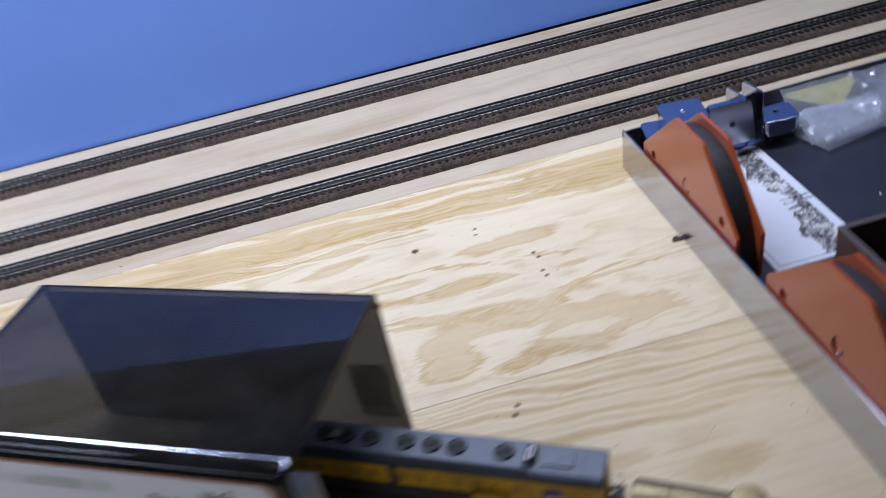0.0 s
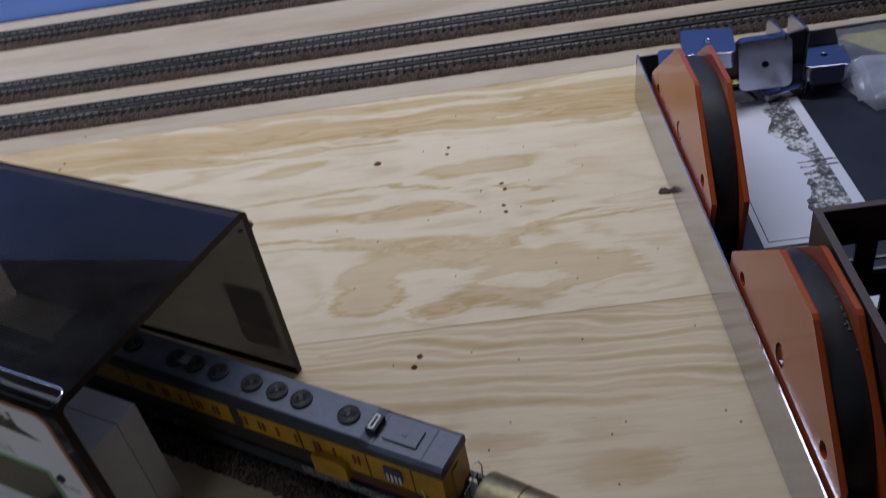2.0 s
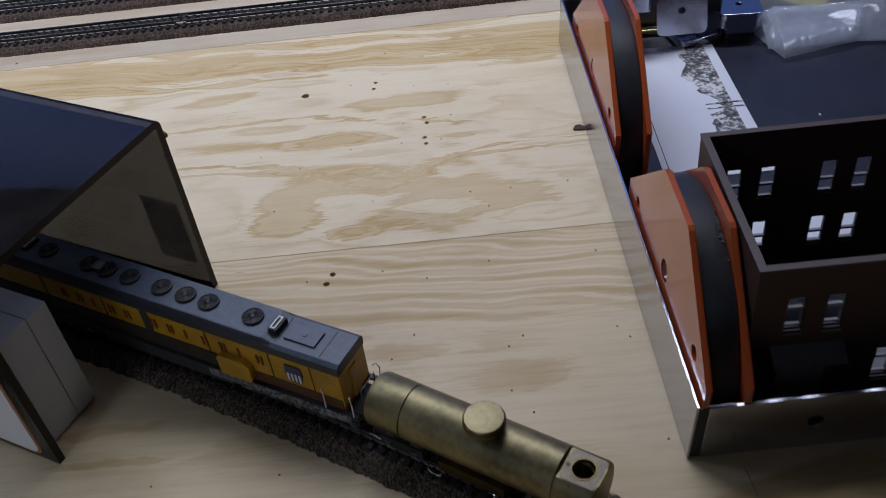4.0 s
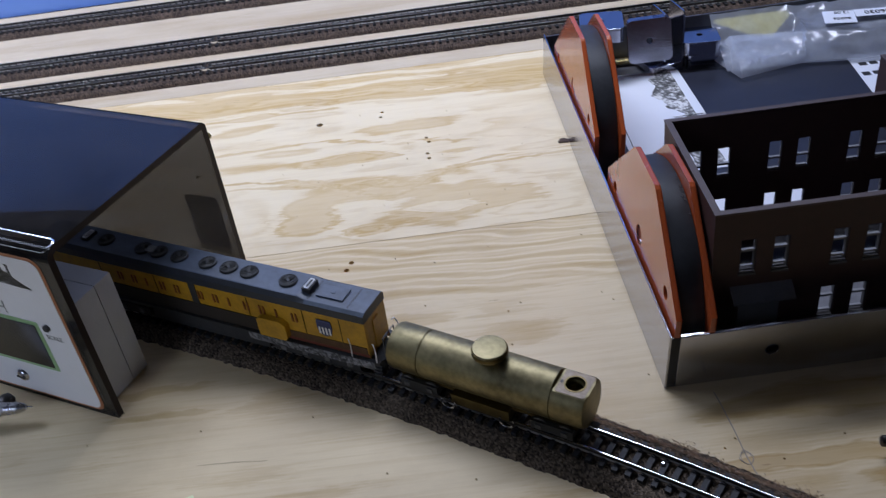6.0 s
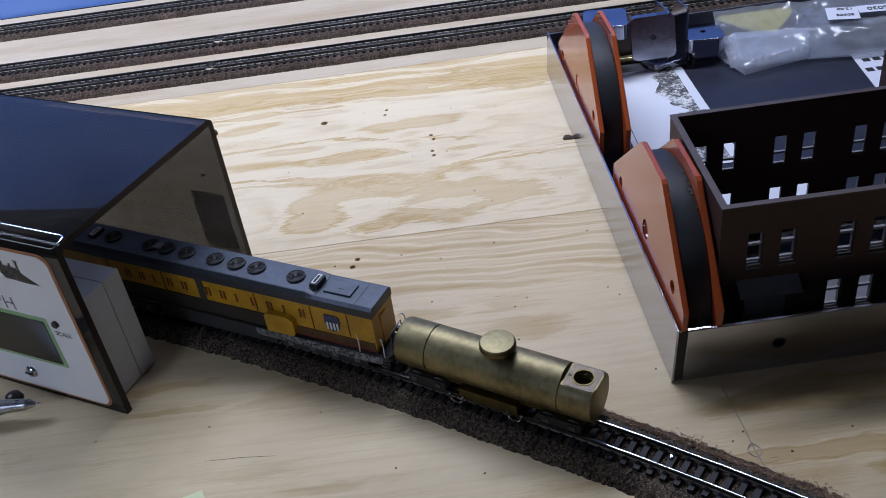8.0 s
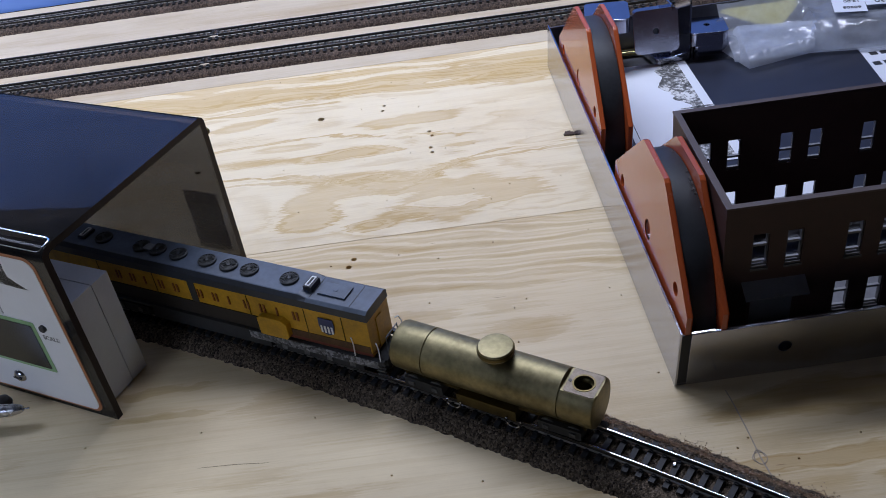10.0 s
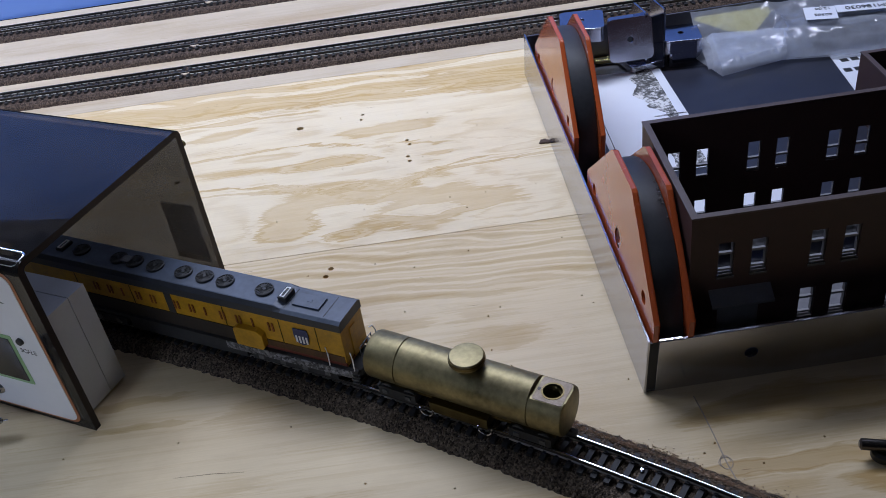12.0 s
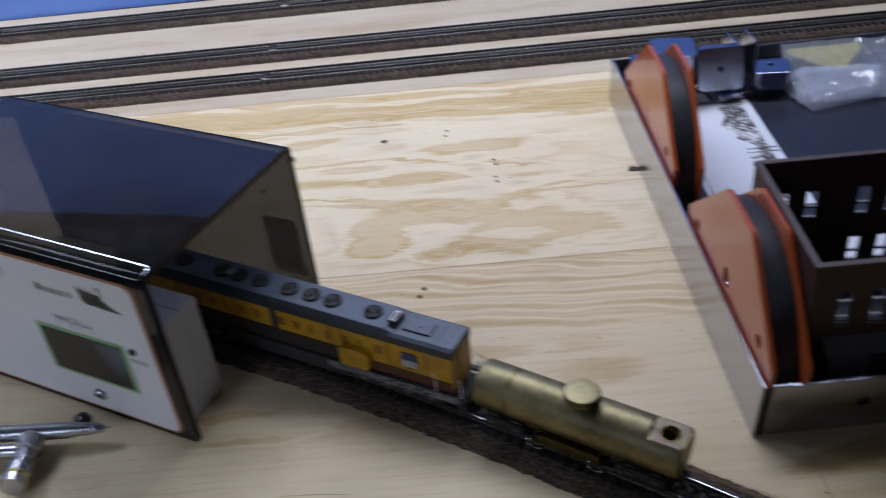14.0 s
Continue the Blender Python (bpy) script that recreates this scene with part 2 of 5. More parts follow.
PLY_FRONT = plywood("plywood_front", 3.1, (9.0, 30.0), 1.5, 0.0, (0.760, 0.618, 0.388), (0.500, 0.333, 0.128),
                    figures=[(0.090, -0.212, 0.030, 0.010, 0.40), (0.206, -0.2715, 0.046, 0.0100, 0.95), (0.195, -0.2990, 0.046, 0.0042, 1.05), (0.235, -0.3120, 0.030, 0.004, 0.6),
                             (-0.062, -0.221, 0.026, 0.0030, 0.32), (-0.052, -0.236, 0.030, 0.0026, 0.32), (-0.020, -0.286, 0.055, 0.006, 0.30), (0.055, -0.197, 0.022, 0.006, 0.4)],
                    stripes=(-0.192, -0.176, 92.0, 0.10, 0.31), wild=0.40, veins=0.32)
PLY_MID = plywood("plywood_middle", 12.7, (8.0, 30.0), 2.6, 0.0, (0.840, 0.708, 0.475), (0.575, 0.385, 0.145),
                  figures=[(-0.300, 0.040, 0.110, 0.020, 0.7), (-0.110, 0.045, 0.120, 0.023, 0.62), (0.060, 0.043, 0.115, 0.024, 0.62), (0.140, 0.028, 0.045, 0.012, 0.5),
                           (0.020, 0.049, 0.070, 0.0026, -0.6), (-0.040, 0.030, 0.055, 0.0020, -0.45), (0.100, 0.029, 0.045, 0.0020, -0.45), (0.070, -0.015, 0.048, 0.0065, 0.30),
                           (0.110, -0.051, 0.030, 0.0055, 0.34), (0.021, -0.0465, 0.026, 0.0046, 0.62), (0.028, -0.0780, 0.012, 0.0050, 0.66), (0.030, -0.1195, 0.012, 0.0046, 0.66),
                           (-0.004, -0.1030, 0.018, 0.0190, 0.50), (0.085, -0.1020, 0.044, 0.0220, 0.66), (0.070, -0.1070, 0.018, 0.0046, -0.85), (0.112, -0.1180, 0.030, 0.0060, -0.55)],
                  arches=[(0.041, 0.026, 0.026, -0.066, -0.02, 0.0017, 0.55), (0.041, 0.022, 0.031, -0.0605, -0.02, 0.0014, 0.36), (0.000, -0.012, 0.060, -0.034, -0.10, 0.0016, 0.28)], stripes=(0.008, 0.024, 72.0, 0.07, 0.34), wild=0.72)
PLY_BACK = plywood("plywood_back", 24.0, (3.0, 26.0), 1.6, 30.0, (0.615, 0.512, 0.362), (0.44, 0.32, 0.18), wild=0.62, veins=0.30)
HOLE = plain("hole_shade", (0.10, 0.06, 0.03), 0.9)
BLUE = plain("sky_blue_paint", (0.235, 0.41, 1.0), 0.8, vary=0.04, scale=6, spec=0.12)
CORK = granular("cork_roadbed", (0.026, 0.019, 0.015), (0.165, 0.118, 0.088), 0.0008)
BALLAST = granular("ballast", (0.016, 0.012, 0.009), (0.21, 0.16, 0.115), 0.0007)
LOOSE = granular("loose_ballast", (0.44, 0.29, 0.19), (0.80, 0.62, 0.46), 0.0009)
TIE = plain("black_tie_plastic", (0.016, 0.016, 0.018), 0.6, vary=0.3, scale=400)
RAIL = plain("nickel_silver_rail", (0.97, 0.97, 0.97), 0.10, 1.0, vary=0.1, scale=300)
# Dark colour stands in for the dark ceiling mirrored in the back rails
DIM_METAL = plain("dim_metal", (0.15, 0.145, 0.14), 0.30, 1.0, vary=0.15, scale=300)
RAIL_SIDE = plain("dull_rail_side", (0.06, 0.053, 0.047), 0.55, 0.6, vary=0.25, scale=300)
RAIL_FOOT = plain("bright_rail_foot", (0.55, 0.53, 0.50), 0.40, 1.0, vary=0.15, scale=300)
AIRBRUSH = plain("satin_chrome", (0.46, 0.46, 0.50), 0.28, 1.0, vary=0.08, scale=60)
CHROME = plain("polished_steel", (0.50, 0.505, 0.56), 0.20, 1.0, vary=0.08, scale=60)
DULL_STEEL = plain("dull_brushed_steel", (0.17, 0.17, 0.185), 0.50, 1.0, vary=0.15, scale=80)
MIRROR = plain("bright_chrome", (0.49, 0.50, 0.57), 0.11, 1.0, vary=0.04, scale=60)
ORANGE = plain("orange_enamel", (0.50, 0.098, 0.026), 0.24, vary=0.06, scale=14, coat=0.5)
BLACK_MAGNET = plain("black_ferrite", (0.03, 0.032, 0.036), 0.45, vary=0.3, scale=90)
BROWN = plain("brown_plastic", (0.062, 0.031, 0.026), 0.5, vary=0.15, scale=200)
CANOPY = plain("dark_grey_plastic", (0.14, 0.14, 0.145), 0.45, vary=0.15, scale=200)
SILL = plain("pale_sill_plastic", (0.25, 0.25, 0.26), 0.5, vary=0.1, scale=300)
SASH = plain("grey_sash_plastic", (0.10, 0.095, 0.095), 0.5, vary=0.1, scale=300)
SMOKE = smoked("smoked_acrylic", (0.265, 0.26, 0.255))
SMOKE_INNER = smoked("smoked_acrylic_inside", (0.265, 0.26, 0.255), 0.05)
# Bends tinted darker and dulled, painting out a pale band of light there
SMOKE_BEND = smoked("darkened_acrylic_bend", (0.05, 0.048, 0.046), 0.06)
PAD = smoked("dark_film", (0.62, 0.62, 0.64))
SMOKE_EDGE = plain("acrylic_edge", (0.018, 0.011, 0.012), 0.45, vary=0.2, scale=60, spec=0.25)
BRIGHT_LIP = plain("bright_lip", (0.92, 0.92, 0.96), 0.16, 1.0, vary=0.02)
BEND_GLEAM = plain("polished_bead", (0.90, 0.91, 0.95), 0.20, 1.0, vary=0.02)
WHITE_LABEL = plain("white_label", (0.78, 0.78, 0.80), 0.4, vary=0.03, scale=40)
RUST_BORDER = plain("rust_border_print", (0.42, 0.16, 0.07), 0.45, vary=0.08)
INK = plain("black_ink", (0.02, 0.02, 0.022), 0.5)
GREEN_INK = plain("green_ink", (0.13, 0.42, 0.12), 0.5)
GREEN_RIM = plain("pale_green_print", (0.30, 0.48, 0.24), 0.5)
LCD = plain("dark_display_window", (0.010, 0.011, 0.010), 0.20, vary=0.1)
GREY_CASE = plain("light_grey_plastic", (0.63, 0.65, 0.71), 0.5, vary=0.05, scale=100, relief=0.0001)
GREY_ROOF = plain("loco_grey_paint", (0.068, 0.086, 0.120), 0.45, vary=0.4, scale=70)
FAN_BLADE = plain("dusty_fan_blade", (0.038, 0.038, 0.036), 0.6, vary=0.3, scale=500)
DARK_FAN = plain("sooty_fan_grille", (0.030, 0.030, 0.030), 0.6, vary=0.3, scale=500)
YELLOW = plain("armour_yellow_paint", (0.47, 0.25, 0.010), 0.45, vary=0.32, scale=110)
LETTER = plain("faded_red_brown_print", (0.20, 0.055, 0.012), 0.5)
GRIME = plain("grimy_lower_flank", (0.085, 0.040, 0.014), 0.7, vary=0.5, scale=260)
ROOF_SHADE = plain("shaded_grey_roof_side", (0.026, 0.031, 0.042), 0.5, vary=0.35, scale=120)
SKIRT = plain("dark_grey_skirt_paint", (0.024, 0.017, 0.012), 0.7, vary=0.3, scale=200)
RED_STRIPE = plain("red_stripe_paint", (0.13, 0.025, 0.015), 0.6)
UNDER = plain("dark_underframe", (0.03, 0.03, 0.031), 0.6, vary=0.4, scale=300)
SPECKLED = granular("chipped_silver_paint", (0.05, 0.05, 0.05), (0.34, 0.34, 0.35), 0.0011)
SILVER_TRIM = plain("weathered_silver_trim", (0.13, 0.13, 0.13), 0.5, 0.3, vary=0.8, scale=400)
WHITE_PAINT = plain("white_paint", (0.78, 0.78, 0.78), 0.45)
NAVY = plain("navy_paint", (0.03, 0.04, 0.12), 0.5)
BRASS = plain("brushed_brass", (0.235, 0.200, 0.108), 0.48, 1.0, vary=0.5, scale=70)
BRASS_DARK = plain("tarnished_brass", (0.13, 0.10, 0.042), 0.42, 1.0, vary=0.3, scale=200)
BARE_FLAT = plain("scuffed_bare_brass", (0.17, 0.14, 0.11), 0.5, 1.0, vary=0.5, scale=260)
COPPER_PIPE = plain("brass_rod", (0.75, 0.62, 0.25), 0.2, 1.0, vary=0.1)
CARD_BLACK = plain("black_card", (0.019, 0.021, 0.034), 0.38, vary=0.2, scale=60, spec=0.5)
PAPER = plain("white_paper", (0.74, 0.76, 0.82), 0.6, vary=0.02, scale=30)
STICKY = plain("yellow_paper", (0.76, 0.78, 0.48), 0.7, vary=0.04)
GREY_PLASTIC = plain("dark_grey_parts", (0.09, 0.09, 0.10), 0.4, vary=0.15)
BAG = film("clear_polythene", 0.44)
FLAP = film("folded_polythene", 0.42)
YELLOW_FOAM = plain("pale_yellow_card", (0.66, 0.58, 0.17), 0.8, vary=0.1, scale=90)
PLASTER = plain("room_plaster", (0.46, 0.47, 0.52), 0.8, vary=0.05, scale=3)
DARK_FLOOR = plain("room_carpet", (0.10, 0.09, 0.085), 0.9, vary=0.2, scale=8)


def tree_print(name):
    """Black and white half-tone foliage on white paper."""
    m, nodes, links, bsdf = material(name)
    vec = stretched(nodes, links, (1, 1, 1))
    leaf = noise_node(nodes, links, vec, 420, 4, 0.7)
    big = noise_node(nodes, links, vec, 120, 3)
    tone = maths(nodes, links, "ADD", maths(nodes, links, "MULTIPLY", leaf, 0.6), maths(nodes, links, "MULTIPLY", big, 0.4))
    links.new(ramp(nodes, links, tone, [(0.40, (0.03,) * 3), (0.49, (0.16,) * 3), (0.565, (0.72,) * 3)]), bsdf.inputs["Base Color"])
    bsdf.inputs["Roughness"].default_value = 0.6
    return m


TREES = tree_print("printed_foliage")


# ---- building blocks ----
def mesh_of(bm, mat, name, smooth=False):
    me = bpy.data.meshes.new(name)
    bm.normal_update()
    bm.to_mesh(me)
    bm.free()
    for one in mat if isinstance(mat, (list, tuple)) else (mat,):
        me.materials.append(one)
    if smooth:
        me.shade_smooth()
        me.set_sharp_from_angle(angle=radians(35))
    return me


def part(name, bm, mat, parent, label="", smooth=False):
    ob = new(name, mesh_of(bm, mat, name, smooth))
    ob.parent = parent
    return tagged(ob, label)


def thing(name, m, label, category, group="", kind=""):
    ob = new(name)
    ob.empty_display_size = 0.02
    ob.matrix_world = m
    return tagged(ob, label, category, group, kind)


def solid(name, bm, mat, label, category, group="", kind="", m=None, smooth=False):
    ob = new(name, mesh_of(bm, mat, name, smooth))
    if m is not None:
        ob.matrix_world = m
    return tagged(ob, label, category, group, kind)


def rim(bm, offset, segments=2, least=40):
    """Rounds all edges that are sharper than least degrees."""
    edges = [e for e in bm.edges if len(e.link_faces) == 2 and e.calc_face_angle(0) > radians(least)]
    bmesh.ops.bevel(bm, geom=edges, offset=offset, segments=segments, profile=0.5, affect="EDGES", clamp_overlap=True)
    return bm


def box(x0, x1, y0, y1, z0, z1, bevel=0.0, bm=None):
    own = bm is None
    bm = bmesh.new() if own else bm
    vs = [bm.verts.new((x, y, z)) for z in (z0, z1) for x, y in ((x0, y0), (x1, y0), (x1, y1), (x0, y1))]
    for f in ((3, 2, 1, 0), (4, 5, 6, 7), (0, 1, 5, 4), (1, 2, 6, 5), (2, 3, 7, 6), (3, 0, 4, 7)):
        bm.faces.new([vs[i] for i in f])
    if bevel and own:
        rim(bm, bevel)
    return bm


def circle(cx, cy, r, n=16):
    return [(cx + r * math.cos(2 * math.pi * i / n), cy + r * math.sin(2 * math.pi * i / n)) for i in range(n)]


def rounded(x0, x1, y0, y1, r, n=5):
    out = []
    for cx, cy, a in ((x1 - r, y1 - r, 0), (x0 + r, y1 - r, 90), (x0 + r, y0 + r, 180), (x1 - r, y0 + r, 270)):
        for i in range(n + 1):
            t = radians(a + 90 * i / n)
            out.append((cx + r * math.cos(t), cy + r * math.sin(t)))
    return out


def prism(outline, z0, z1, holes=(), bevel=0.0, bm=None):
    """A flat shape with holes, between two heights; the holes go through it."""
    own = bm is None
    tmp = bmesh.new()
    loops = []
    for loop in (outline, *holes):
        vs = [tmp.verts.new((x, y, z1)) for x, y in loop]
        for i in range(len(vs)):
            tmp.edges.new((vs[i], vs[(i + 1) % len(vs)]))
        loops.append(vs)
    bmesh.ops.triangle_fill(tmp, use_beauty=True, use_dissolve=False, edges=tmp.edges[:], normal=(0, 0, 1))
    for f in tmp.faces:
        f.normal_update()
        if f.normal.z < 0:
            f.normal_flip()
    low = {v: tmp.verts.new((v.co.x, v.co.y, z0)) for loop in loops for v in loop}
    for f in list(tmp.faces):
        tmp.faces.new([low[v] for v in reversed(f.verts)])
    for n, loop in enumerate(loops):
        area = sum(a.co.x * b.co.y - b.co.x * a.co.y for a, b in zip(loop, loop[1:] + loop[:1]))
        if (area < 0) == (n == 0):
            loop = loop[::-1]
        for a, b in zip(loop, loop[1:] + loop[:1]):
            tmp.faces.new((low[a], low[b], b, a))
    if bevel:
        rim(tmp, bevel)
    if own:
        return tmp
    me = bpy.data.meshes.new("tmp")
    tmp.to_mesh(me)
    tmp.free()
    bm.from_mesh(me)
    bpy.data.meshes.remove(me)
    return bm


def lathe(profile, n=32, axis="z", cap=True):
    """Turns a list of (radius, height) round an axis."""
    bm = bmesh.new()
    rings = []
    for r, h in profile:
        ring = []
        for i in range(n):
            a = 2 * math.pi * i / n
            c, s = r * math.cos(a), r * math.sin(a)
            ring.append(bm.verts.new({"z": (c, s, h), "x": (h, c, s), "y": (s, h, c)}[axis]))
        rings.append(ring)
    for a, b in zip(rings, rings[1:]):
        for i in range(n):
            bm.faces.new((a[i], a[(i + 1) % n], b[(i + 1) % n], b[i]))
    if cap:
        bm.faces.new(rings[0][::-1])
        bm.faces.new(rings[-1])
    bmesh.ops.recalc_face_normals(bm, faces=bm.faces[:])
    return bm


def sweep(points, section, bm=None, ups=None):
    """Runs a closed section of (across, up) along a path of (x, y, z)."""
    bm = bmesh.new() if bm is None else bm
    pts = [Vector(p) for p in points]
    rings = []
    for i, p in enumerate(pts):
        d = (pts[min(i + 1, len(pts) - 1)] - pts[max(i - 1, 0)]).normalized()
        up = Vector((0, 0, 1)) if abs(d.z) < 0.9 else Vector((0, 1, 0))
        side = d.cross(up).normalized()
        up = side.cross(d).normalized()
        rings.append([bm.verts.new(p + side * a + up * b) for a, b in section])
    k = len(section)
    faces = []
    for a, b in zip(rings, rings[1:]):
        for i in range(k):
            faces.append(bm.faces.new((a[i], b[i], b[(i + 1) % k], a[(i + 1) % k])))
    faces.append(bm.faces.new(rings[0]))
    faces.append(bm.faces.new(rings[-1][::-1]))
    bmesh.ops.recalc_face_normals(bm, faces=faces)
    return bm


def tube(points, r, n=8, bm=None):
    return sweep(points, circle(0, 0, r, n), bm)


def wall_cells(length, height, thick, openings, bm=None):
    """A wall along x, thick along y, with rectangular openings (x0, x1, z0, z1) cut through it."""
    bm = bmesh.new() if bm is None else bm
    xs = sorted({0.0, length, *(v for o in openings for v in o[:2])})
    zs = sorted({0.0, height, *(v for o in openings for v in o[2:])})

    def full(i, j):
        if not (0 <= i < len(xs) - 1 and 0 <= j < len(zs) - 1):
            return False
        x, z = (xs[i] + xs[i + 1]) / 2, (zs[j] + zs[j + 1]) / 2
        return not any(a < x < b and c < z < d for a, b, c, d in openings)

    seen = {}

    def v(x, y, z):
        key = (round(x, 6), round(y, 6), round(z, 6))
        if key not in seen:
            seen[key] = bm.verts.new((x, y, z))
        return seen[key]

    for i in range(len(xs) - 1):
        for j in range(len(zs) - 1):
            if not full(i, j):
                continue
            a, b, c, d = xs[i], xs[i + 1], zs[j], zs[j + 1]
            bm.faces.new((v(a, 0, c), v(b, 0, c), v(b, 0, d), v(a, 0, d)))
            bm.faces.new((v(a, thick, d), v(b, thick, d), v(b, thick, c), v(a, thick, c)))
            if not full(i - 1, j):
                bm.faces.new((v(a, 0, c), v(a, 0, d), v(a, thick, d), v(a, thick, c)))
            if not full(i + 1, j):
                bm.faces.new((v(b, 0, d), v(b, 0, c), v(b, thick, c), v(b, thick, d)))
            if not full(i, j - 1):
                bm.faces.new((v(b, 0, c), v(a, 0, c), v(a, thick, c), v(b, thick, c)))
            if not full(i, j + 1):
                bm.faces.new((v(a, 0, d), v(b, 0, d), v(b, thick, d), v(a, thick, d)))
    return bm


def lettering(words, size, depth=0.0001, weight=0.0):
    """A word as a mesh in the xy plane, its lower left corner at the origin."""
    cu = bpy.data.curves.new("letters", "FONT")
    cu.body, cu.size, cu.extrude, cu.offset = words, size, depth, weight
    ob = bpy.data.objects.new("letters", cu)
    scene.collection.objects.link(ob)
    bpy.context.view_layer.update()
    me = bpy.data.meshes.new_from_object(ob.evaluated_get(bpy.context.evaluated_depsgraph_get()))
    bm = bmesh.new()
    bm.from_mesh(me)
    bpy.data.objects.remove(ob)
    bpy.data.meshes.remove(me)
    return bm


def moved(bm, m):
    bm.transform(m)
    return bm


ID = Matrix.Identity(4)

# ---- the benchwork ----
# Screw and nail holes: place, radius.
SCREWS = [(0.0, 0.0, 0.0022), (0.0390, 0.0062, 0.0011), (0.0380, 0.0, 0.0011), (0.0650, -0.0328, 0.0012), (0.0663, -0.0380, 0.0012),
          (0.0648, -0.0512, 0.0012), (0.0655, -0.0565, 0.0012), (-0.1870, 0.0655, 0.0009), (-0.1900, 0.0450, 0.0009), (-0.1912, 0.0390, 0.0009), (-0.0700, -0.0438, 0.0017)]
SCREWS_FRONT = [(0.0222, -0.1468, 0.0014), (0.0198, -0.1525, 0.0014)]
NAILS_MID = [(-0.03, 0.059), (0.044, 0.037), (0.025, 0.006), (0.06, -0.001), (0.079, -0.003), (0.106, -0.008), (0.107, -0.027), (0.079, -0.033), (0.054, -0.037),
             (0.053, -0.054), (0.073, -0.054), (0.089, -0.053), (0.119, -0.054), (0.027, -0.055), (-0.019, -0.054), (0.002, -0.067), (0.039, -0.099), (0.085, -0.099),
             (0.093, -0.111), (0.104, -0.099), (0.131, -0.098), (-0.008, -0.099), (-0.121, 0.029)]
NAILS_FRONT = [(0.044, -0.148), (0.011, -0.150), (0.063, -0.155), (0.090, -0.148), (0.136, -0.148), (0.057, -0.187), (0.094, -0.198), (0.048, -0.199), (0.100, -0.193),
               (-0.038, -0.248), (0.008, -0.248), (0.145, -0.248), (0.038, -0.282), (0.071, -0.290), (0.168, -0.286), (0.163, -0.290), (0.207, -0.290), (0.182, -0.298), (-0.085, -0.248), (0.035, -0.250),
               (0.093, -0.220), (0.100, -0.248), (0.112, -0.250), (0.137, -0.193), (0.141, -0.199), (0.100, -0.231)]
BACK_SCREWS = [(-0.1850, 0.0730, 0.0009)]


def board(name, x0, x1, y0, y1, mat, screws=(), nails=()):
    holes = [circle(x, y, r, 10) for x, y, r in screws] + [circle(x, y, 0.0005, 6) for x, y in nails]
    ob = part(name, prism([(x0, y0), (x1, y0), (x1, y1), (x0, y1)], -0.012, 0.0, holes), mat, bench)
    for x, y, r in screws:
        pit = part("screw_hole", lathe([(r * 1.02, -0.0118), (r * 1.02, -0.0045), (r * 0.3, -0.0052)], 10), HOLE, ob)
    return ob


bench = thing("floor", ID, "pale pine plywood layout top with screw and nail holes", "table top", kind="structure")
board("plywood_sheet", -0.95, 1.05, -0.80, -0.1314, PLY_FRONT, SCREWS_FRONT, NAILS_FRONT)
board("plywood_sheet", -0.95, 1.05, -0.1310, 0.0660, PLY_MID, SCREWS, NAILS_MID)
board("plywood_sheet", -0.95, 0.1600, 0.0663, 0.2660, PLY_BACK, BACK_SCREWS)
board("plywood_sheet", 0.1601, 1.05, 0.0663, 0.2660, PLY_BACK)
part("support_beam", box(-0.95, 1.05, -0.80, 0.266, -0.060, -0.0122, 0.002), PLY_BACK, bench)

# a ragged knot that has broken out of the veneer
rng = random.Random(8)
bm = bmesh.new()
for dx, dy, r in ((0.0, 0.0, 0.0022), (0.0020, -0.0008, 0.0018), (-0.0016, -0.0010, 0.0012), (0.0006, 0.0014, 0.0012)):
    prism([(0.1420 + dx + r * rng.uniform(0.75, 1.15) * math.cos(a), -0.0570 + dy + r * rng.uniform(0.75, 1.15) * math.sin(a)) for a in np.linspace(0, 5.8, 12)], 0.0, 0.0004 + 0.0002 * r * 1000, bm=bm)
part("knot", bm, plain("dark_knot", (0.07, 0.04, 0.025), 0.8, vary=0.4, scale=500), bench, "dark broken-out knot")

# a thin crack in the front veneer
part("crack", prism([(-0.037, -0.2663), (-0.022, -0.2669), (-0.009, -0.2682), (-0.022, -0.26675)], 0.0, 0.0001), plain("crack_shade", (0.22, 0.14, 0.08), 0.9), bench, "thin brown crack along the grain")

# pencil line with its circle, drawn on the wood
pencil = thing("pencil_mark", ID, "grey pencil line ending in a small circle on the plywood", "mark")
part("line", sweep([(0.1672, -0.262, 0.0001), (0.1680, -0.270, 0.0001), (0.1688, -0.282, 0.0001), (0.1693, -0.295, 0.0001), (0.1704, -0.3045, 0.0001)], [(-0.00022, 0), (0.00022, 0), (0.00022, 0.00008), (-0.00022, 0.00008)]),
     plain("pencil_graphite", (0.36, 0.30, 0.24), 0.6, vary=0.3, scale=600), pencil)
part("ring", sweep([(0.1692 + (0.0017 + 0.00010 * a) * math.cos(a), -0.2955 + (0.0036 - 0.00014 * a) * math.sin(a), 0.0001) for a in np.linspace(0, 10.5, 44)],
                   [(-0.00013, 0), (0.00013, 0), (0.00013, 0.00008), (-0.00013, 0.00008)]), bpy.data.materials["pencil_graphite"], pencil)

# sky-blue backdrop board behind the layout
solid("backdrop", box(-1.1, 1.2, -0.003, 0.003, -0.0005, 0.408, 0.0006), BLUE, "plain sky-blue painted backdrop board behind the tracks", "backdrop", kind="structure",
      m=Matrix.Translation((0.0, 0.2742, 0.0)) @ Matrix.Rotation(radians(0.45), 4, "Z"))
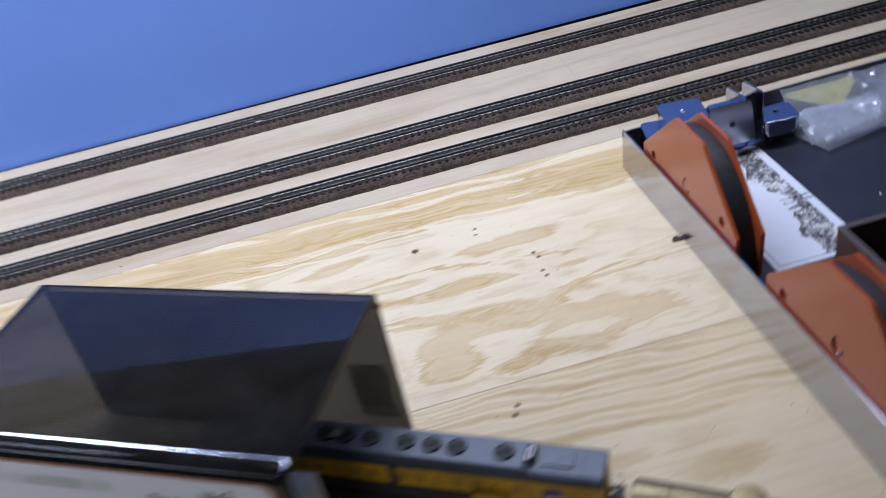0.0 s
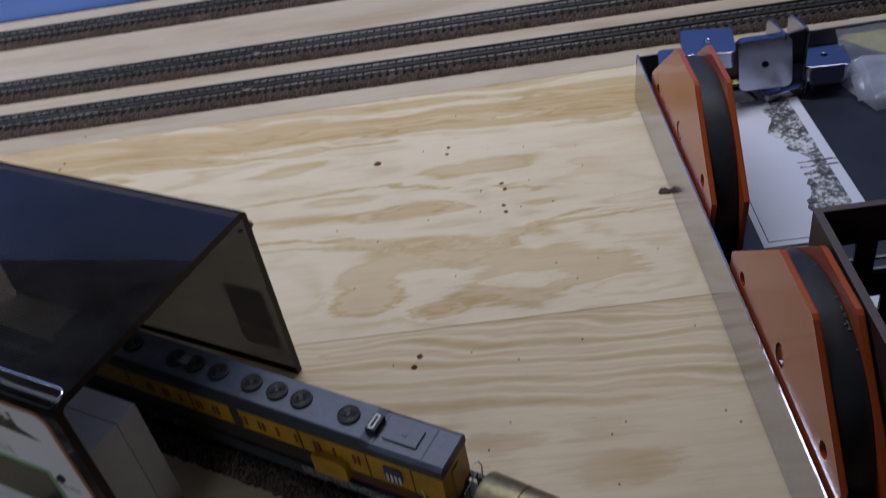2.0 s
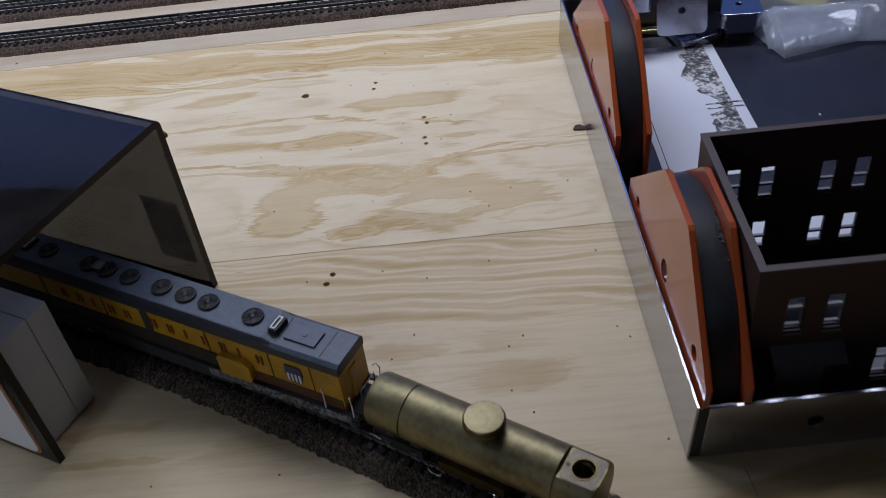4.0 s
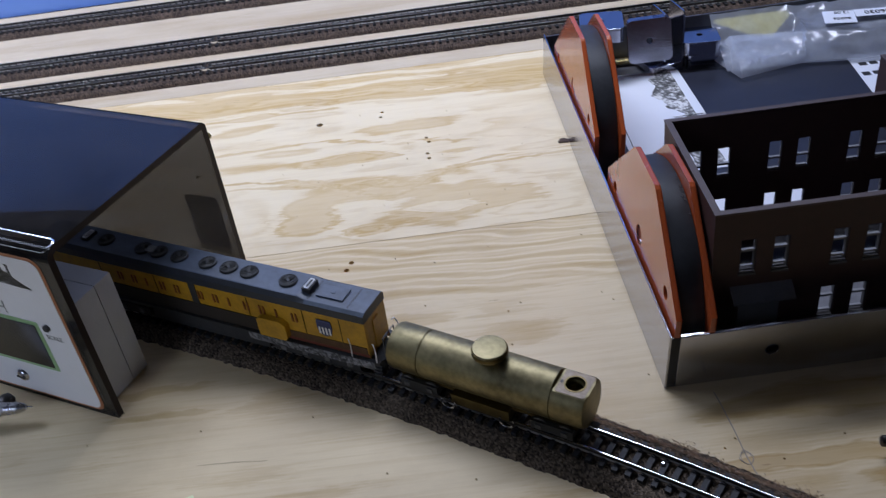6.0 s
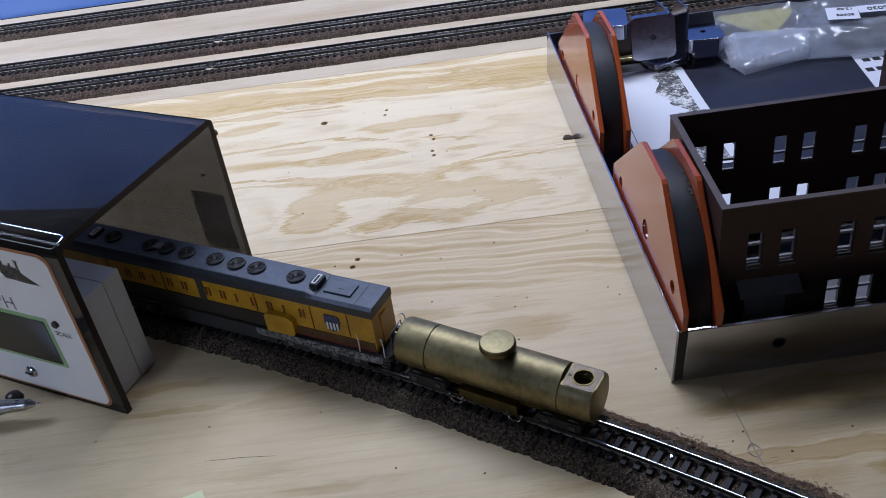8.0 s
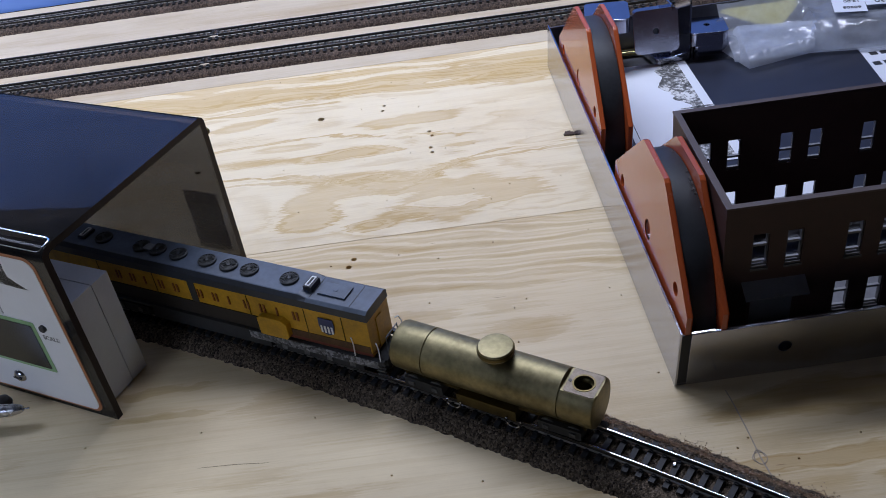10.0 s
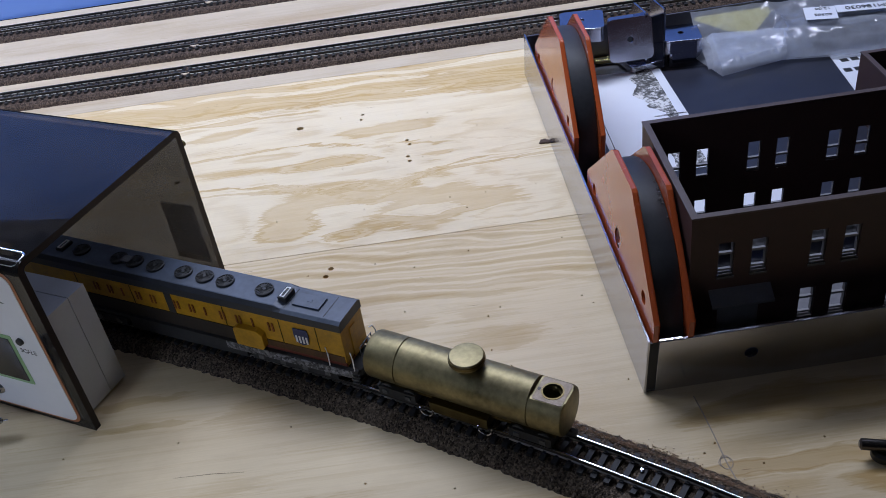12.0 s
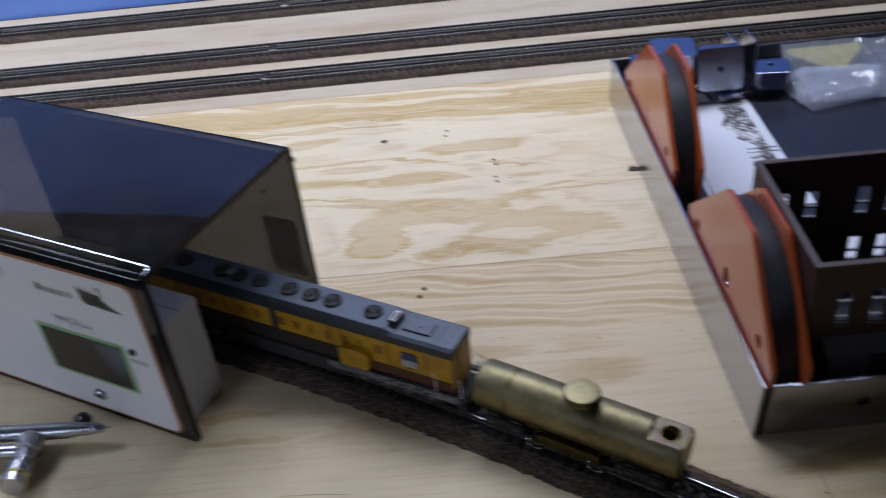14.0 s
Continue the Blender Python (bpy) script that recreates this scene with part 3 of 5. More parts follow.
# black strip added in place of the shade in the gap below
solid("trim", box(-1.1, 1.2, 0.2770, 0.2900, -0.06, -0.001), INK, "black strip added for the dark gap under the backdrop board", "trim", kind="structure")

# the room round the layout
for name, b in (("wall_north", (-1.5, 1.6, 0.36, 0.46, -1, 1.5)), ("wall_south", (-1.5, 1.6, -2.0, -1.9, -1, 1.5)),
                ("wall_west", (-1.6, -1.5, -2.0, 0.46, -1, 1.5)), ("wall_east", (1.6, 1.7, -2.0, 0.46, -1, 1.5))):
    solid(name, box(*b), PLASTER, "plain blue-grey plastered room wall", "wall", kind="structure")
solid("ceiling", box(-1.6, 1.7, -2.0, 0.46, 1.5, 1.6), PLASTER, "plain blue-grey ceiling", "ceiling", kind="structure")
solid("ground", box(-1.6, 1.7, -2.0, 0.46, -1.1, -1.0), DARK_FLOOR, "dark carpeted room floor under the layout", "floor", kind="structure")

# ---- tracks ----
BED, TIE_TOP, RAIL_TOP = 0.0036, 0.0052, 0.0076
GAUGE = 0.0048
TIE_PITCH = 0.0051


def tie_mesh():
    bm = box(-0.00105, 0.00105, -0.0086, 0.0086, 0.0, TIE_TOP - BED, 0.0002)
    for y in (-GAUGE, GAUGE):
        for dy in (-0.0010, 0.0010):
            box(-0.0006, 0.0006, y + dy - 0.0005, y + dy + 0.0005, TIE_TOP - BED, TIE_TOP - BED + 0.0006, bm=bm)
    return mesh_of(bm, TIE, "tie")


TIE_MESH = tie_mesh()


def along(path, step):
    """Even points and headings on a path of (x, y)."""
    pts = [Vector(p) for p in path]
    out, left = [], step / 2
    for a, b in zip(pts, pts[1:]):
        d, n = (b - a).normalized(), (b - a).length
        while left < n:
            p = a + d * left
            out.append((p.x, p.y, math.atan2(d.y, d.x)))
            left += step
        left -= n
    return out


def offset_path(path, side):
    pts = [Vector(p) for p in path]
    out = []
    for i, p in enumerate(pts):
        d = (pts[min(i + 1, len(pts) - 1)] - pts[max(i - 1, 0)]).normalized()
        out.append((p.x - d.y * side, p.y + d.x * side))
    return out


def roadbed(path, half_top, half_foot, mat, rough, rng, step=0.0012):
    """A crumbly bed of sloping sides with uneven edges."""
    bm = bmesh.new()
    rows = []
    fine = along(path, step)
    for x, y, a in fine:
        nx, ny = -math.sin(a), math.cos(a)
        row = []
        for s in (-1, 1):
            for w, z, j in ((half_foot, 0.0, 1.0), ((half_foot * 0.6 + half_top * 0.4), BED * 0.62, 0.6), (half_top, BED, 0.4), (half_top * 0.45, BED, 0.1)):
                k = s * (w + (0.6 * noise.noise(Vector((x * 160, y * 160, s))) + rng.uniform(-0.45, 0.45)) * rough * j)
                row.append(bm.verts.new((x + nx * k, y + ny * k, max(0.0, z + rng.uniform(-1, 0.6) * rough * 0.4 * (z > 0)))))
        rows.append(row[:4] + row[4:][::-1])
    for a, b in zip(rows, rows[1:]):
        for i in range(7):
            bm.faces.new((a[i], b[i], b[i + 1], a[i + 1]))
    bmesh.ops.recalc_face_normals(bm, faces=bm.faces[:])
    if sum(f.normal.z for f in bm.faces) < 0:
        bmesh.ops.reverse_faces(bm, faces=bm.faces[:])
    return bm


RAIL_SECTION = [(-0.0007, 0.0), (0.0007, 0.0), (0.0007, 0.0003), (0.0002, 0.0005), (0.0002, 0.0015), (0.0004, 0.0017)]
RAIL_SECTION += [(0.0004 * math.cos(radians(a)), 0.00195 + 0.00045 * math.sin(radians(a))) for a in range(0, 181, 18)]
RAIL_SECTION += [(-0.0004, 0.0017), (-0.0002, 0.0015), (-0.0002, 0.0005), (-0.0007, 0.0003)]
# a flatter head for the curved line, shaped to mirror the lamp
FLAT_SECTION = [(x, z if z < 0.00194 else 0.00228 + 0.15 * (z - 0.00195)) for x, z in RAIL_SECTION]


def track(path, label, bed_mat, half_top, half_foot, rough, seed, group, joints=(), head=None):
    t = thing("model_track", ID, label, "railway track", group)
    rng = random.Random(seed)
    part("roadbed", roadbed(path, half_top, half_foot, bed_mat, rough, rng), bed_mat, t, "brown granular cork roadbed")
    for side in (-GAUGE, GAUGE):
        line = [(x, y, TIE_TOP - 0.0001) for x, y in offset_path(path, side)]
        bm = sweep(line, RAIL_SECTION if head else FLAT_SECTION)
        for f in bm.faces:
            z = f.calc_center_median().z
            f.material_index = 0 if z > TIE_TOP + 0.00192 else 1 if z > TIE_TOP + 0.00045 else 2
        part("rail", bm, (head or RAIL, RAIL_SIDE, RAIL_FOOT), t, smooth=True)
    for x, y in joints:
        for side in (-GAUGE, GAUGE):
            part("rail_joiner", box(x - 0.0030, x + 0.0030, y + side - 0.0010, y + side + 0.0010, TIE_TOP, TIE_TOP + 0.0016, 0.0002), BRIGHT_LIP, t)
    for x, y, a in along(path, TIE_PITCH):
        ob = new("tie", TIE_MESH)
        ob.parent = t
        ob.matrix_local = Matrix.Translation((x, y, BED - 0.0002)) @ Matrix.Rotation(a + rng.gauss(0, 0.006), 4, "Z")
    return t


for n, (y, half) in enumerate(((0.0970, 0.0140), (0.1437, 0.0140), (0.2278, 0.0140))):
    track([(x, y) for x in np.arange(-0.62, 0.80, 0.05)], "straight black-tied model railway track on brown cork roadbed", CORK, 0.0105, half, 0.0006, n, "parallel tracks along the backdrop", [(-0.0835, y)], DIM_METAL)

# The curved line runs through the speed gauge: straight, then bending away.
NEAR = [(-0.420, 0.013)] + [(-0.0835 - 0.887 * s, -0.1625 + 0.4617 * s) for s in (0.22, 0.14, 0.07, 0.0)]
NEAR += [(-0.054, -0.1776), (-0.028, -0.1918), (-0.0035, -0.2060), (0.0235, -0.2225), (0.0490, -0.2388), (0.0715, -0.2537), (0.0920, -0.2675), (0.1110, -0.2805),
         (0.1295, -0.2938), (0.1510, -0.3100), (0.1800, -0.3330), (0.2080, -0.3570), (0.2500, -0.3960), (0.3000, -0.4450), (0.3600, -0.5100)]
near_track = track(NEAR, "curving model railway track with shiny rails on grey-brown ballast", BALLAST, 0.0110, 0.0168, 0.0011, 9, "curved track")

part("track_pin", moved(lathe([(0.0007, 0.0), (0.0009, 0.0004), (0.0005, 0.0009)], 10), Matrix.Translation((0.1380, -0.2980, TIE_TOP))), BRIGHT_LIP, near_track, "bright track pin", True)

# crumbs of loose ballast spilt beside the curve
rng = random.Random(4)
bm = bmesh.new()
track_x, track_y = [p[0] for p in NEAR], [p[1] for p in NEAR]
for i in range(14000):
    cx = 0.104 + 0.105 * rng.random() ** 0.85
    cy = float(np.interp(cx, track_x, track_y))
    d = 0.0112 + abs(rng.gauss(0, 0.0030)) * (1.10 - 0.5 * abs(math.sin(cx * 90)))
    x, y = cx + 0.58 * d + rng.gauss(0, 0.0006), cy + 0.81 * d
    r = rng.uniform(0.00018, 0.00040)
    z = BED * max(0.0, min(1.0, (0.0168 - d) / 0.0058)) + 0.0003 * rng.random()
    vs = [bm.verts.new((x + r * rng.uniform(0.5, 1) * a, y + r * rng.uniform(0.5, 1) * b, z + c * r)) for a, b, c in ((1, 0, 0), (-0.6, 0.9, 0), (-0.6, -0.9, 0), (0, 0, 1.3))]
    for f in ((0, 1, 3), (1, 2, 3), (2, 0, 3)):
        bm.faces.new([vs[q] for q in f])
solid("loose_ballast", bm, LOOSE, "spilt reddish-brown ballast crumbs beside the curved track", "ballast", kind="stuff")

# ---- the speed gauge: a smoked acrylic hood over the curved line ----
GL, GD, GH, GT = 0.170, 0.1000, 0.0870, 0.0030


def speed_gauge():
    # x runs to the right along the front panel, y to the back panel; outlines on the front count from the right edge
    m = Matrix.Translation((-0.0745, -0.2345, 0)) @ Matrix.Rotation(radians(152.5 - 180), 4, "Z")
    g = thing("speed_gauge", m, "smoked acrylic scale-speed gauge hood standing over the curved track", "speed gauge")
    # an arch of bent sheet: section in (y, z), run along x
    r, back, n = 0.0050, 0.0033, 6
    outer, inner = [], []
    for pts, d in ((outer, 0.0), (inner, GT)):
        rr, rb = r - d, back - d
        pts.append((d, 0.0))
        for i in range(n + 1):
            a = math.pi - math.pi / 2 * i / n
            pts.append((r + rr * math.cos(a), GH - r + rr * math.sin(a)))
        for i in range(n + 1):
            a = math.pi / 2 - math.pi / 2 * i / n
            pts.append((GD - back + rb * math.cos(a), GH - back + rb * math.sin(a)))
        pts.append((GD - d, 0.0))
    loop = outer + inner[::-1]
    bm = bmesh.new()
    a = [bm.verts.new((0, y, z)) for y, z in loop]
    b = [bm.verts.new((-GL, y, z)) for y, z in loop]
    k = len(loop)
    half = k // 2
    for i in range(k):
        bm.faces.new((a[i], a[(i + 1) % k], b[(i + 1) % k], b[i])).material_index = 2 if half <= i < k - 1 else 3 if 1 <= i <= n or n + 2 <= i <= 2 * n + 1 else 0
    for side in (a, b):
        for i in range(half - 1):
            bm.faces.new((side[i], side[i + 1], side[k - 2 - i], side[k - 1 - i])).material_index = 1
    bmesh.ops.recalc_face_normals(bm, faces=bm.faces[:])
    for f in bm.faces:
        c = f.calc_center_median()
        if abs(f.normal.z) > 0.9 and c.z < 0.001:
            f.material_index = 1
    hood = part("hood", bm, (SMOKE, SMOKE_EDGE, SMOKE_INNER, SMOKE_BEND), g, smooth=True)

    # thin added tubes stand in for the lamp's highlight round the front bend
    def on_bend(y):
        return GH if y > r else GH - r + math.sqrt(r * r - (r - y) ** 2)

    ends = [(-0.0035, 0.0078), (-0.0018, 0.0072), (-0.0012, 0.0060), (-0.0012, 0.0030), (-0.0018, 0.0018), (-0.0035, 0.0013)]
    part("polished_bead", tube([(-GL + 0.003, 0.0078, on_bend(0.0078))] + [(x, y, on_bend(y)) for x, y in ends[:4]], 0.00042, 8), BEND_GLEAM, g, "thin tube added as a highlight along the bend", True)
    part("polished_bead", tube([(x, y, on_bend(y)) for x, y in ends[3:]] + [(-GL + 0.003, 0.0013, on_bend(0.0013))], 0.00020, 8), DIM_METAL, g, "thin tube added as a highlight along the bend", True)

    def stuck(name, outline, thick, mat, parent, y=0.0, label=""):
        """A flat shape on the front panel; outline in (left, up)."""
        bm = prism([(-u, z) for u, z in outline], 0.0, thick)
        bm.transform(Matrix.Translation((0, y, 0)) @ Matrix.Rotation(radians(90), 4, "X"))
        return part(name, bm, mat, parent, label)

    def plate(u0, u1, z0, z1, r):
        return rounded(u0, u1, z0, z1, r)

    rust = stuck("label_border", plate(0.0058, 0.1635, 0.0022, 0.0824, 0.005), 0.0002, RUST_BORDER, g, label="rust-brown printed border")
    white = stuck("face_label", plate(0.0070, 0.1625, 0.0034, 0.0812, 0.0045), 0.0002, WHITE_LABEL, g, -0.0003, "white printed face label")
    stuck("display_rim", plate(0.0222, 0.0695, 0.0212, 0.0482, 0.0008), 0.0002, GREEN_RIM, g, -0.0006, "pale green printed frame")
    stuck("display", plate(0.0240, 0.0677, 0.0230, 0.0464, 0.0004), 0.0002, LCD, g, -0.0009, "dark blank display window")
    # the maker's green wordmark as plain blocks
    for i in range(9):
        u = 0.0765 + 0.0064 * i
        stuck("wordmark_block", plate(u, u + 0.0052, 0.0690, 0.0752, 0.0008), 0.0002, GREEN_INK, white, -0.0003)
    for i, (w, h) in enumerate(((0.0034, 0.0050), (0.0030, 0.0036), (0.0026, 0.0036), (0.0030, 0.0036), (0.0020, 0.0046))):
        u = 0.0405 + 0.0040 * (4 - i)
        stuck("script_block", plate(u, u + w, 0.0672, 0.0672 + h * 0.8, 0.0004), 0.0002, INK, white, -0.0003)
    # small engine silhouette
    stuck("engine_print", [(0.0365, 0.0752), (0.0350, 0.0752), (0.0350, 0.0742), (0.0330, 0.0742), (0.0330, 0.0757), (0.0318, 0.0757), (0.0318, 0.0737), (0.0290, 0.0737),
                           (0.0288, 0.0752), (0.0278, 0.0752), (0.0276, 0.0734), (0.0252, 0.0732), (0.0250, 0.0752), (0.0256, 0.0772), (0.0232, 0.0772), (0.0238, 0.0750),
                           (0.0236, 0.0712), (0.0205, 0.0690), (0.0150, 0.0662), (0.0215, 0.0662), (0.0340, 0.0668), (0.0352, 0.0690)], 0.0002, INK, white, -0.0003)

    def word(text, size, u, z, mat, weight=0.0):
        bm = lettering(text, size, weight=weight)
        bm.transform(Matrix.Translation((-u, -0.0004, z)) @ Matrix.Rotation(radians(90), 4, "X"))
        part("lettering", bm, mat, white)

    word("MPH", 0.0098, 0.0560, 0.0494, INK)
    word("SCALE", 0.0030, 0.0203, 0.0402, INK, 0.00012)
    bm = lathe([(0.0016, 0.0), (0.0016, 0.0012), (0.0012, 0.0015)], 16, "y")
    part("scale_button", moved(bm, Matrix.Translation((-0.0174, -0.0004, 0.0467)) @ Matrix.Rotation(radians(180), 4, "Z")), INK, g, "small black button")
    bm = lathe([(0.0031, 0.0), (0.0030, 0.0006), (0.0022, 0.0015), (0.0008, 0.0019)], 20, "y")
    screw = part("screw", moved(bm, Matrix.Translation((-0.0478, -0.0004, 0.0122)) @ Matrix.Rotation(radians(180), 4, "Z")), CHROME, g, "chromed pan-head screw", True)
    part("slot", box(-0.0500, -0.0456, -0.0025, -0.0021, 0.0118, 0.0126), INK, screw)
    bm = lathe([(0.0031, 0.0), (0.0030, 0.0006), (0.0022, 0.0015), (0.0008, 0.0019)], 20, "y")
    part("screw", moved(bm, Matrix.Translation((-0.1220, -0.0004, 0.0122)) @ Matrix.Rotation(radians(180), 4, "Z")), CHROME, g, smooth=True)
    # the electronics case on the back of the front panel, in two shells
    z0, z1 = 0.0010, 0.0535
    case = part("electronics_case", rim(box(-0.1250, -0.0085, GT, 0.0202, z0, z1), 0.0042, 4), GREY_CASE, g, "light grey plastic electronics case", True)
    part("case_lid", rim(box(-0.1250, -0.0085, 0.0206, 0.0298, z0, z1), 0.0042, 4), GREY_CASE, case, smooth=True)
    part("case_joint", box(-0.1242, -0.0093, 0.0198, 0.0210, z0 + 0.0008, z1 - 0.0008), INK, case)
    # sensor strip inside the back panel, dark seen through it
    bm = prism([(-0.0035, 0.0150), (-0.0218, 0.0150), (-0.0218, 0.0472), (-0.0035, 0.0472)], 0.0, 0.0008)
    bm.transform(Matrix.Translation((0, GD - GT - 0.0002, 0)) @ Matrix.Rotation(radians(90), 4, "X"))
    part("sensor_pad", bm, PAD, g, "dark rectangular pad on the back panel")
    part("screw_head", moved(lathe([(0.0016, 0.0), (0.0016, 0.0012), (0.0008, 0.0016)], 14, "y"), Matrix.Translation((-0.0012, GD, GH - 0.0085))), BRASS_DARK, g)
    return g


speed_gauge()

# ---- the train ----
TRAIN_Z = RAIL_TOP


def wheelset(parent, x, r=0.0028, mat=None):
    bm = tube([(x, -0.0052, r), (x, 0.0052, r)], 0.0006, 8)
    for y in (-GAUGE, GAUGE):
        w = lathe([(r + 0.0005, -0.0012), (r + 0.0005, -0.0008), (r, -0.0006), (r, 0.0010)], 20, "y")
        me = bpy.data.meshes.new("w")
        moved(w, Matrix.Translation((x, y, r)) @ (Matrix.Rotation(math.pi, 4, "Z") if y > 0 else ID)).to_mesh(me)
        bm.from_mesh(me)
        bpy.data.meshes.remove(me)
    return part("wheelset", bm, mat or UNDER, parent, smooth=True)


def locomotive(m):
    """Rear end at x = 0, body towards negative x, rail top at z = 0."""
    g = thing("locomotive", m, "yellow and grey model diesel locomotive standing on the curved track", "locomotive")
    L, W, ROOF = 0.176, 0.0082, 0.0340
    sill, band = 0.0098, 0.0292
    # body: lower red edge, yellow flank, grey roof with sloped shoulders
    body = part("body", rim(box(-L, -0.0006, -W, W, sill, band), 0.0004, 1), YELLOW, g, "armour-yellow hood sides")
    part("red_stripe", box(-0.0500, -0.0006, -W - 0.00015, W + 0.00015, sill + 0.0002, sill + 0.0020), RED_STRIPE, body)
    roof = bmesh.new()
    sec = [(-W - 0.0003, band - 0.0010), (-W - 0.0002, band + 0.0026), (-W + 0.0010, ROOF - 0.0002), (-W + 0.0014, ROOF), (W - 0.0014, ROOF), (W - 0.0010, ROOF - 0.0002),
           (W + 0.0002, band + 0.0026), (W + 0.0003, band - 0.0010)]
    a = [roof.verts.new((-L - 0.0002, y, z)) for y, z in sec]
    c = [roof.verts.new((-0.0315, y, z)) for y, z in sec]
    d = [roof.verts.new((-0.0280, y, z - (0.0012 if z > band + 0.003 else 0))) for y, z in sec]
    e = [roof.verts.new((-0.0002, y, z - (0.0012 if z > band + 0.003 else 0))) for y, z in sec]
    for p, q in ((a, c), (c, d), (d, e)):
        for i in range(len(sec)):
            roof.faces.new((p[i], p[(i + 1) % len(sec)], q[(i + 1) % len(sec)], q[i]))
    roof.faces.new(a)
    roof.faces.new(e[::-1])
    bmesh.ops.recalc_face_normals(roof, faces=roof.faces[:])
    roof.normal_update()
    # steep roof faces take a darker grey: their shade is put into the colour
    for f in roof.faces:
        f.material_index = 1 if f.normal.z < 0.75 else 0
    top = part("roof", roof, (GREY_ROOF, ROOF_SHADE), g, "grey painted roof, its sides coloured darker as shade")
    # fans along the roof
    for x in (-0.0398, -0.0596, -0.0702, -0.0815, -0.0970, -0.1085, -0.1175, -0.1395):
        bm = lathe([(0.0040, 0.0), (0.0040, 0.0009), (0.0036, 0.0011), (0.0036, 0.0006), (0.0008, 0.0006), (0.0008, 0.0010)], 24)
        f = part("roof_fan", moved(bm, Matrix.Translation((x, 0, ROOF))), DARK_FAN, top, "dark round radiator fan", True)
        bm = bmesh.new()
        for i in range(18):
            a0 = math.pi * 2 * i / 18
            p = [Vector((math.cos(a0 + da) * rr, math.sin(a0 + da) * rr, ROOF + 0.0010)) for da, rr in ((0, 0.0008), (0.07, 0.0037), (-0.07, 0.0037))]
            lo = [bm.verts.new((q.x + x, q.y, q.z - 0.0003)) for q in p]
            hi = [bm.verts.new((q.x + x, q.y, q.z)) for q in p]
            bm.faces.new(hi)
            for k in range(3):
                bm.faces.new((lo[k], lo[(k + 1) % 3], hi[(k + 1) % 3], hi[k]))
        bm.normal_update()
        bmesh.ops.recalc_face_normals(bm, faces=bm.faces[:])
        part("fan_spokes", bm, FAN_BLADE, f)
    # exhaust stacks with a bright rim
    for x in (-0.0292, -0.1500):
        s = part("exhaust_stack", box(x - 0.0019, x + 0.0019, -0.0034, 0.0034, ROOF - 0.0012, ROOF + 0.0014, 0.0003), UNDER, top)
        part("stack_rim", prism(rounded(x - 0.0011, x + 0.0011, -0.0030, 0.0030, 0.0003), ROOF + 0.0014, ROOF + 0.0018, [rounded(x - 0.0006, x + 0.0006, -0.0025, 0.0025, 0.0002)]), WHITE_PAINT, s)
    part("roof_hatch", box(-0.0245, -0.0120, -0.0036, 0.0036, ROOF - 0.0012, ROOF - 0.0004, 0.0002), GREY_ROOF, top)
    part("hatch_lift", box(-0.0188, -0.0170, -0.0007, 0.0007, ROOF - 0.0004, ROOF - 0.0002), GREY_ROOF, top)
    for x in (-0.0085, -0.0270):
        part("roof_seam", box(x, x + 0.0003, -0.0064, 0.0064, ROOF - 0.00125, ROOF - 0.0011), UNDER, top)
    part("roof_duct", box(-0.1150, -0.1105, -0.0020, 0.0020, ROOF, ROOF + 0.0012, 0.0003), SILVER_TRIM, top)
    # flank details: doors, dark gap, letter blocks, shield
    for side in (-1, 1):
        y = side * W
        y0, y1 = (y - 0.0003, y + 0.0001) if side < 0 else (y - 0.0001, y + 0.0003)
        for x in (-0.0125, -0.0300, -0.0580, -0.1080, -0.1400):
            part("door_seam", box(x, x + 0.00025, y0, y1, sill + 0.0030, band - 0.0016), BRASS_DARK, body)
        part("flank_gap", box(-0.0885, -0.0850, y0, y1, sill + 0.003, band - 0.001), UNDER, body)
        turn = Matrix.Translation((0, y0 if side < 0 else y1, 0)) @ Matrix.Rotation(radians(90), 4, "X")
        for first, count in ((-0.0842, 7), (-0.1296, 5)):
            for i in range(count):
                x = first + 0.0081 * i
                for b in ((x, x + 0.0008, 0.0206, 0.0250), (x + 0.0019, x + 0.0027, 0.0206, 0.0250))[:1 + (i % 3 != 2)]:
                    part("letter_bar", box(*b, 0, 0.0003), LETTER, body).matrix_local = turn
        sh = part("shield", prism([(-0.0232, 0.0252), (-0.0165, 0.0252), (-0.0162, 0.0215), (-0.0170, 0.0180), (-0.0198, 0.0168), (-0.0227, 0.0180), (-0.0235, 0.0215)], 0, 0.0003), NAVY, body)
        sh.matrix_local = turn
        for i in range(4):
            part("shield_stripe", box(-0.0226 + 0.0016 * i, -0.0218 + 0.0016 * i, 0.0180, 0.0216, 0.0002, 0.0005), WHITE_PAINT, sh)
        # the grey skirt under the yellow flank
        part("skirt", box(-L + 0.0001, -0.0500, *sorted((y, y + side * 0.0004)), sill + 0.0004, 0.0172), SKIRT, body, "dark grey lower flank")
        part("dirt_band", box(-0.0385, -0.0012, *sorted((y, y + side * 0.00025)), sill + 0.0018, sill + 0.0052), GRIME, body, "grimy brown lower flank")
        # walkway battery box and air intake
        bm = prism([(-0.0530, 0.0104), (-0.0400, 0.0104), (-0.0385, 0.0120), (-0.0385, 0.0186), (-0.0410, 0.0204), (-0.0510, 0.0204), (-0.0530, 0.0190)], 0, 0.0028, (), 0.0002)
        ob = part("equipment_box", bm, YELLOW, g, "yellow box on the walkway")
        ob.matrix_local = Matrix.Translation((0, y if side < 0 else y + 0.0028, 0)) @ Matrix.Rotation(radians(90), 4, "X")
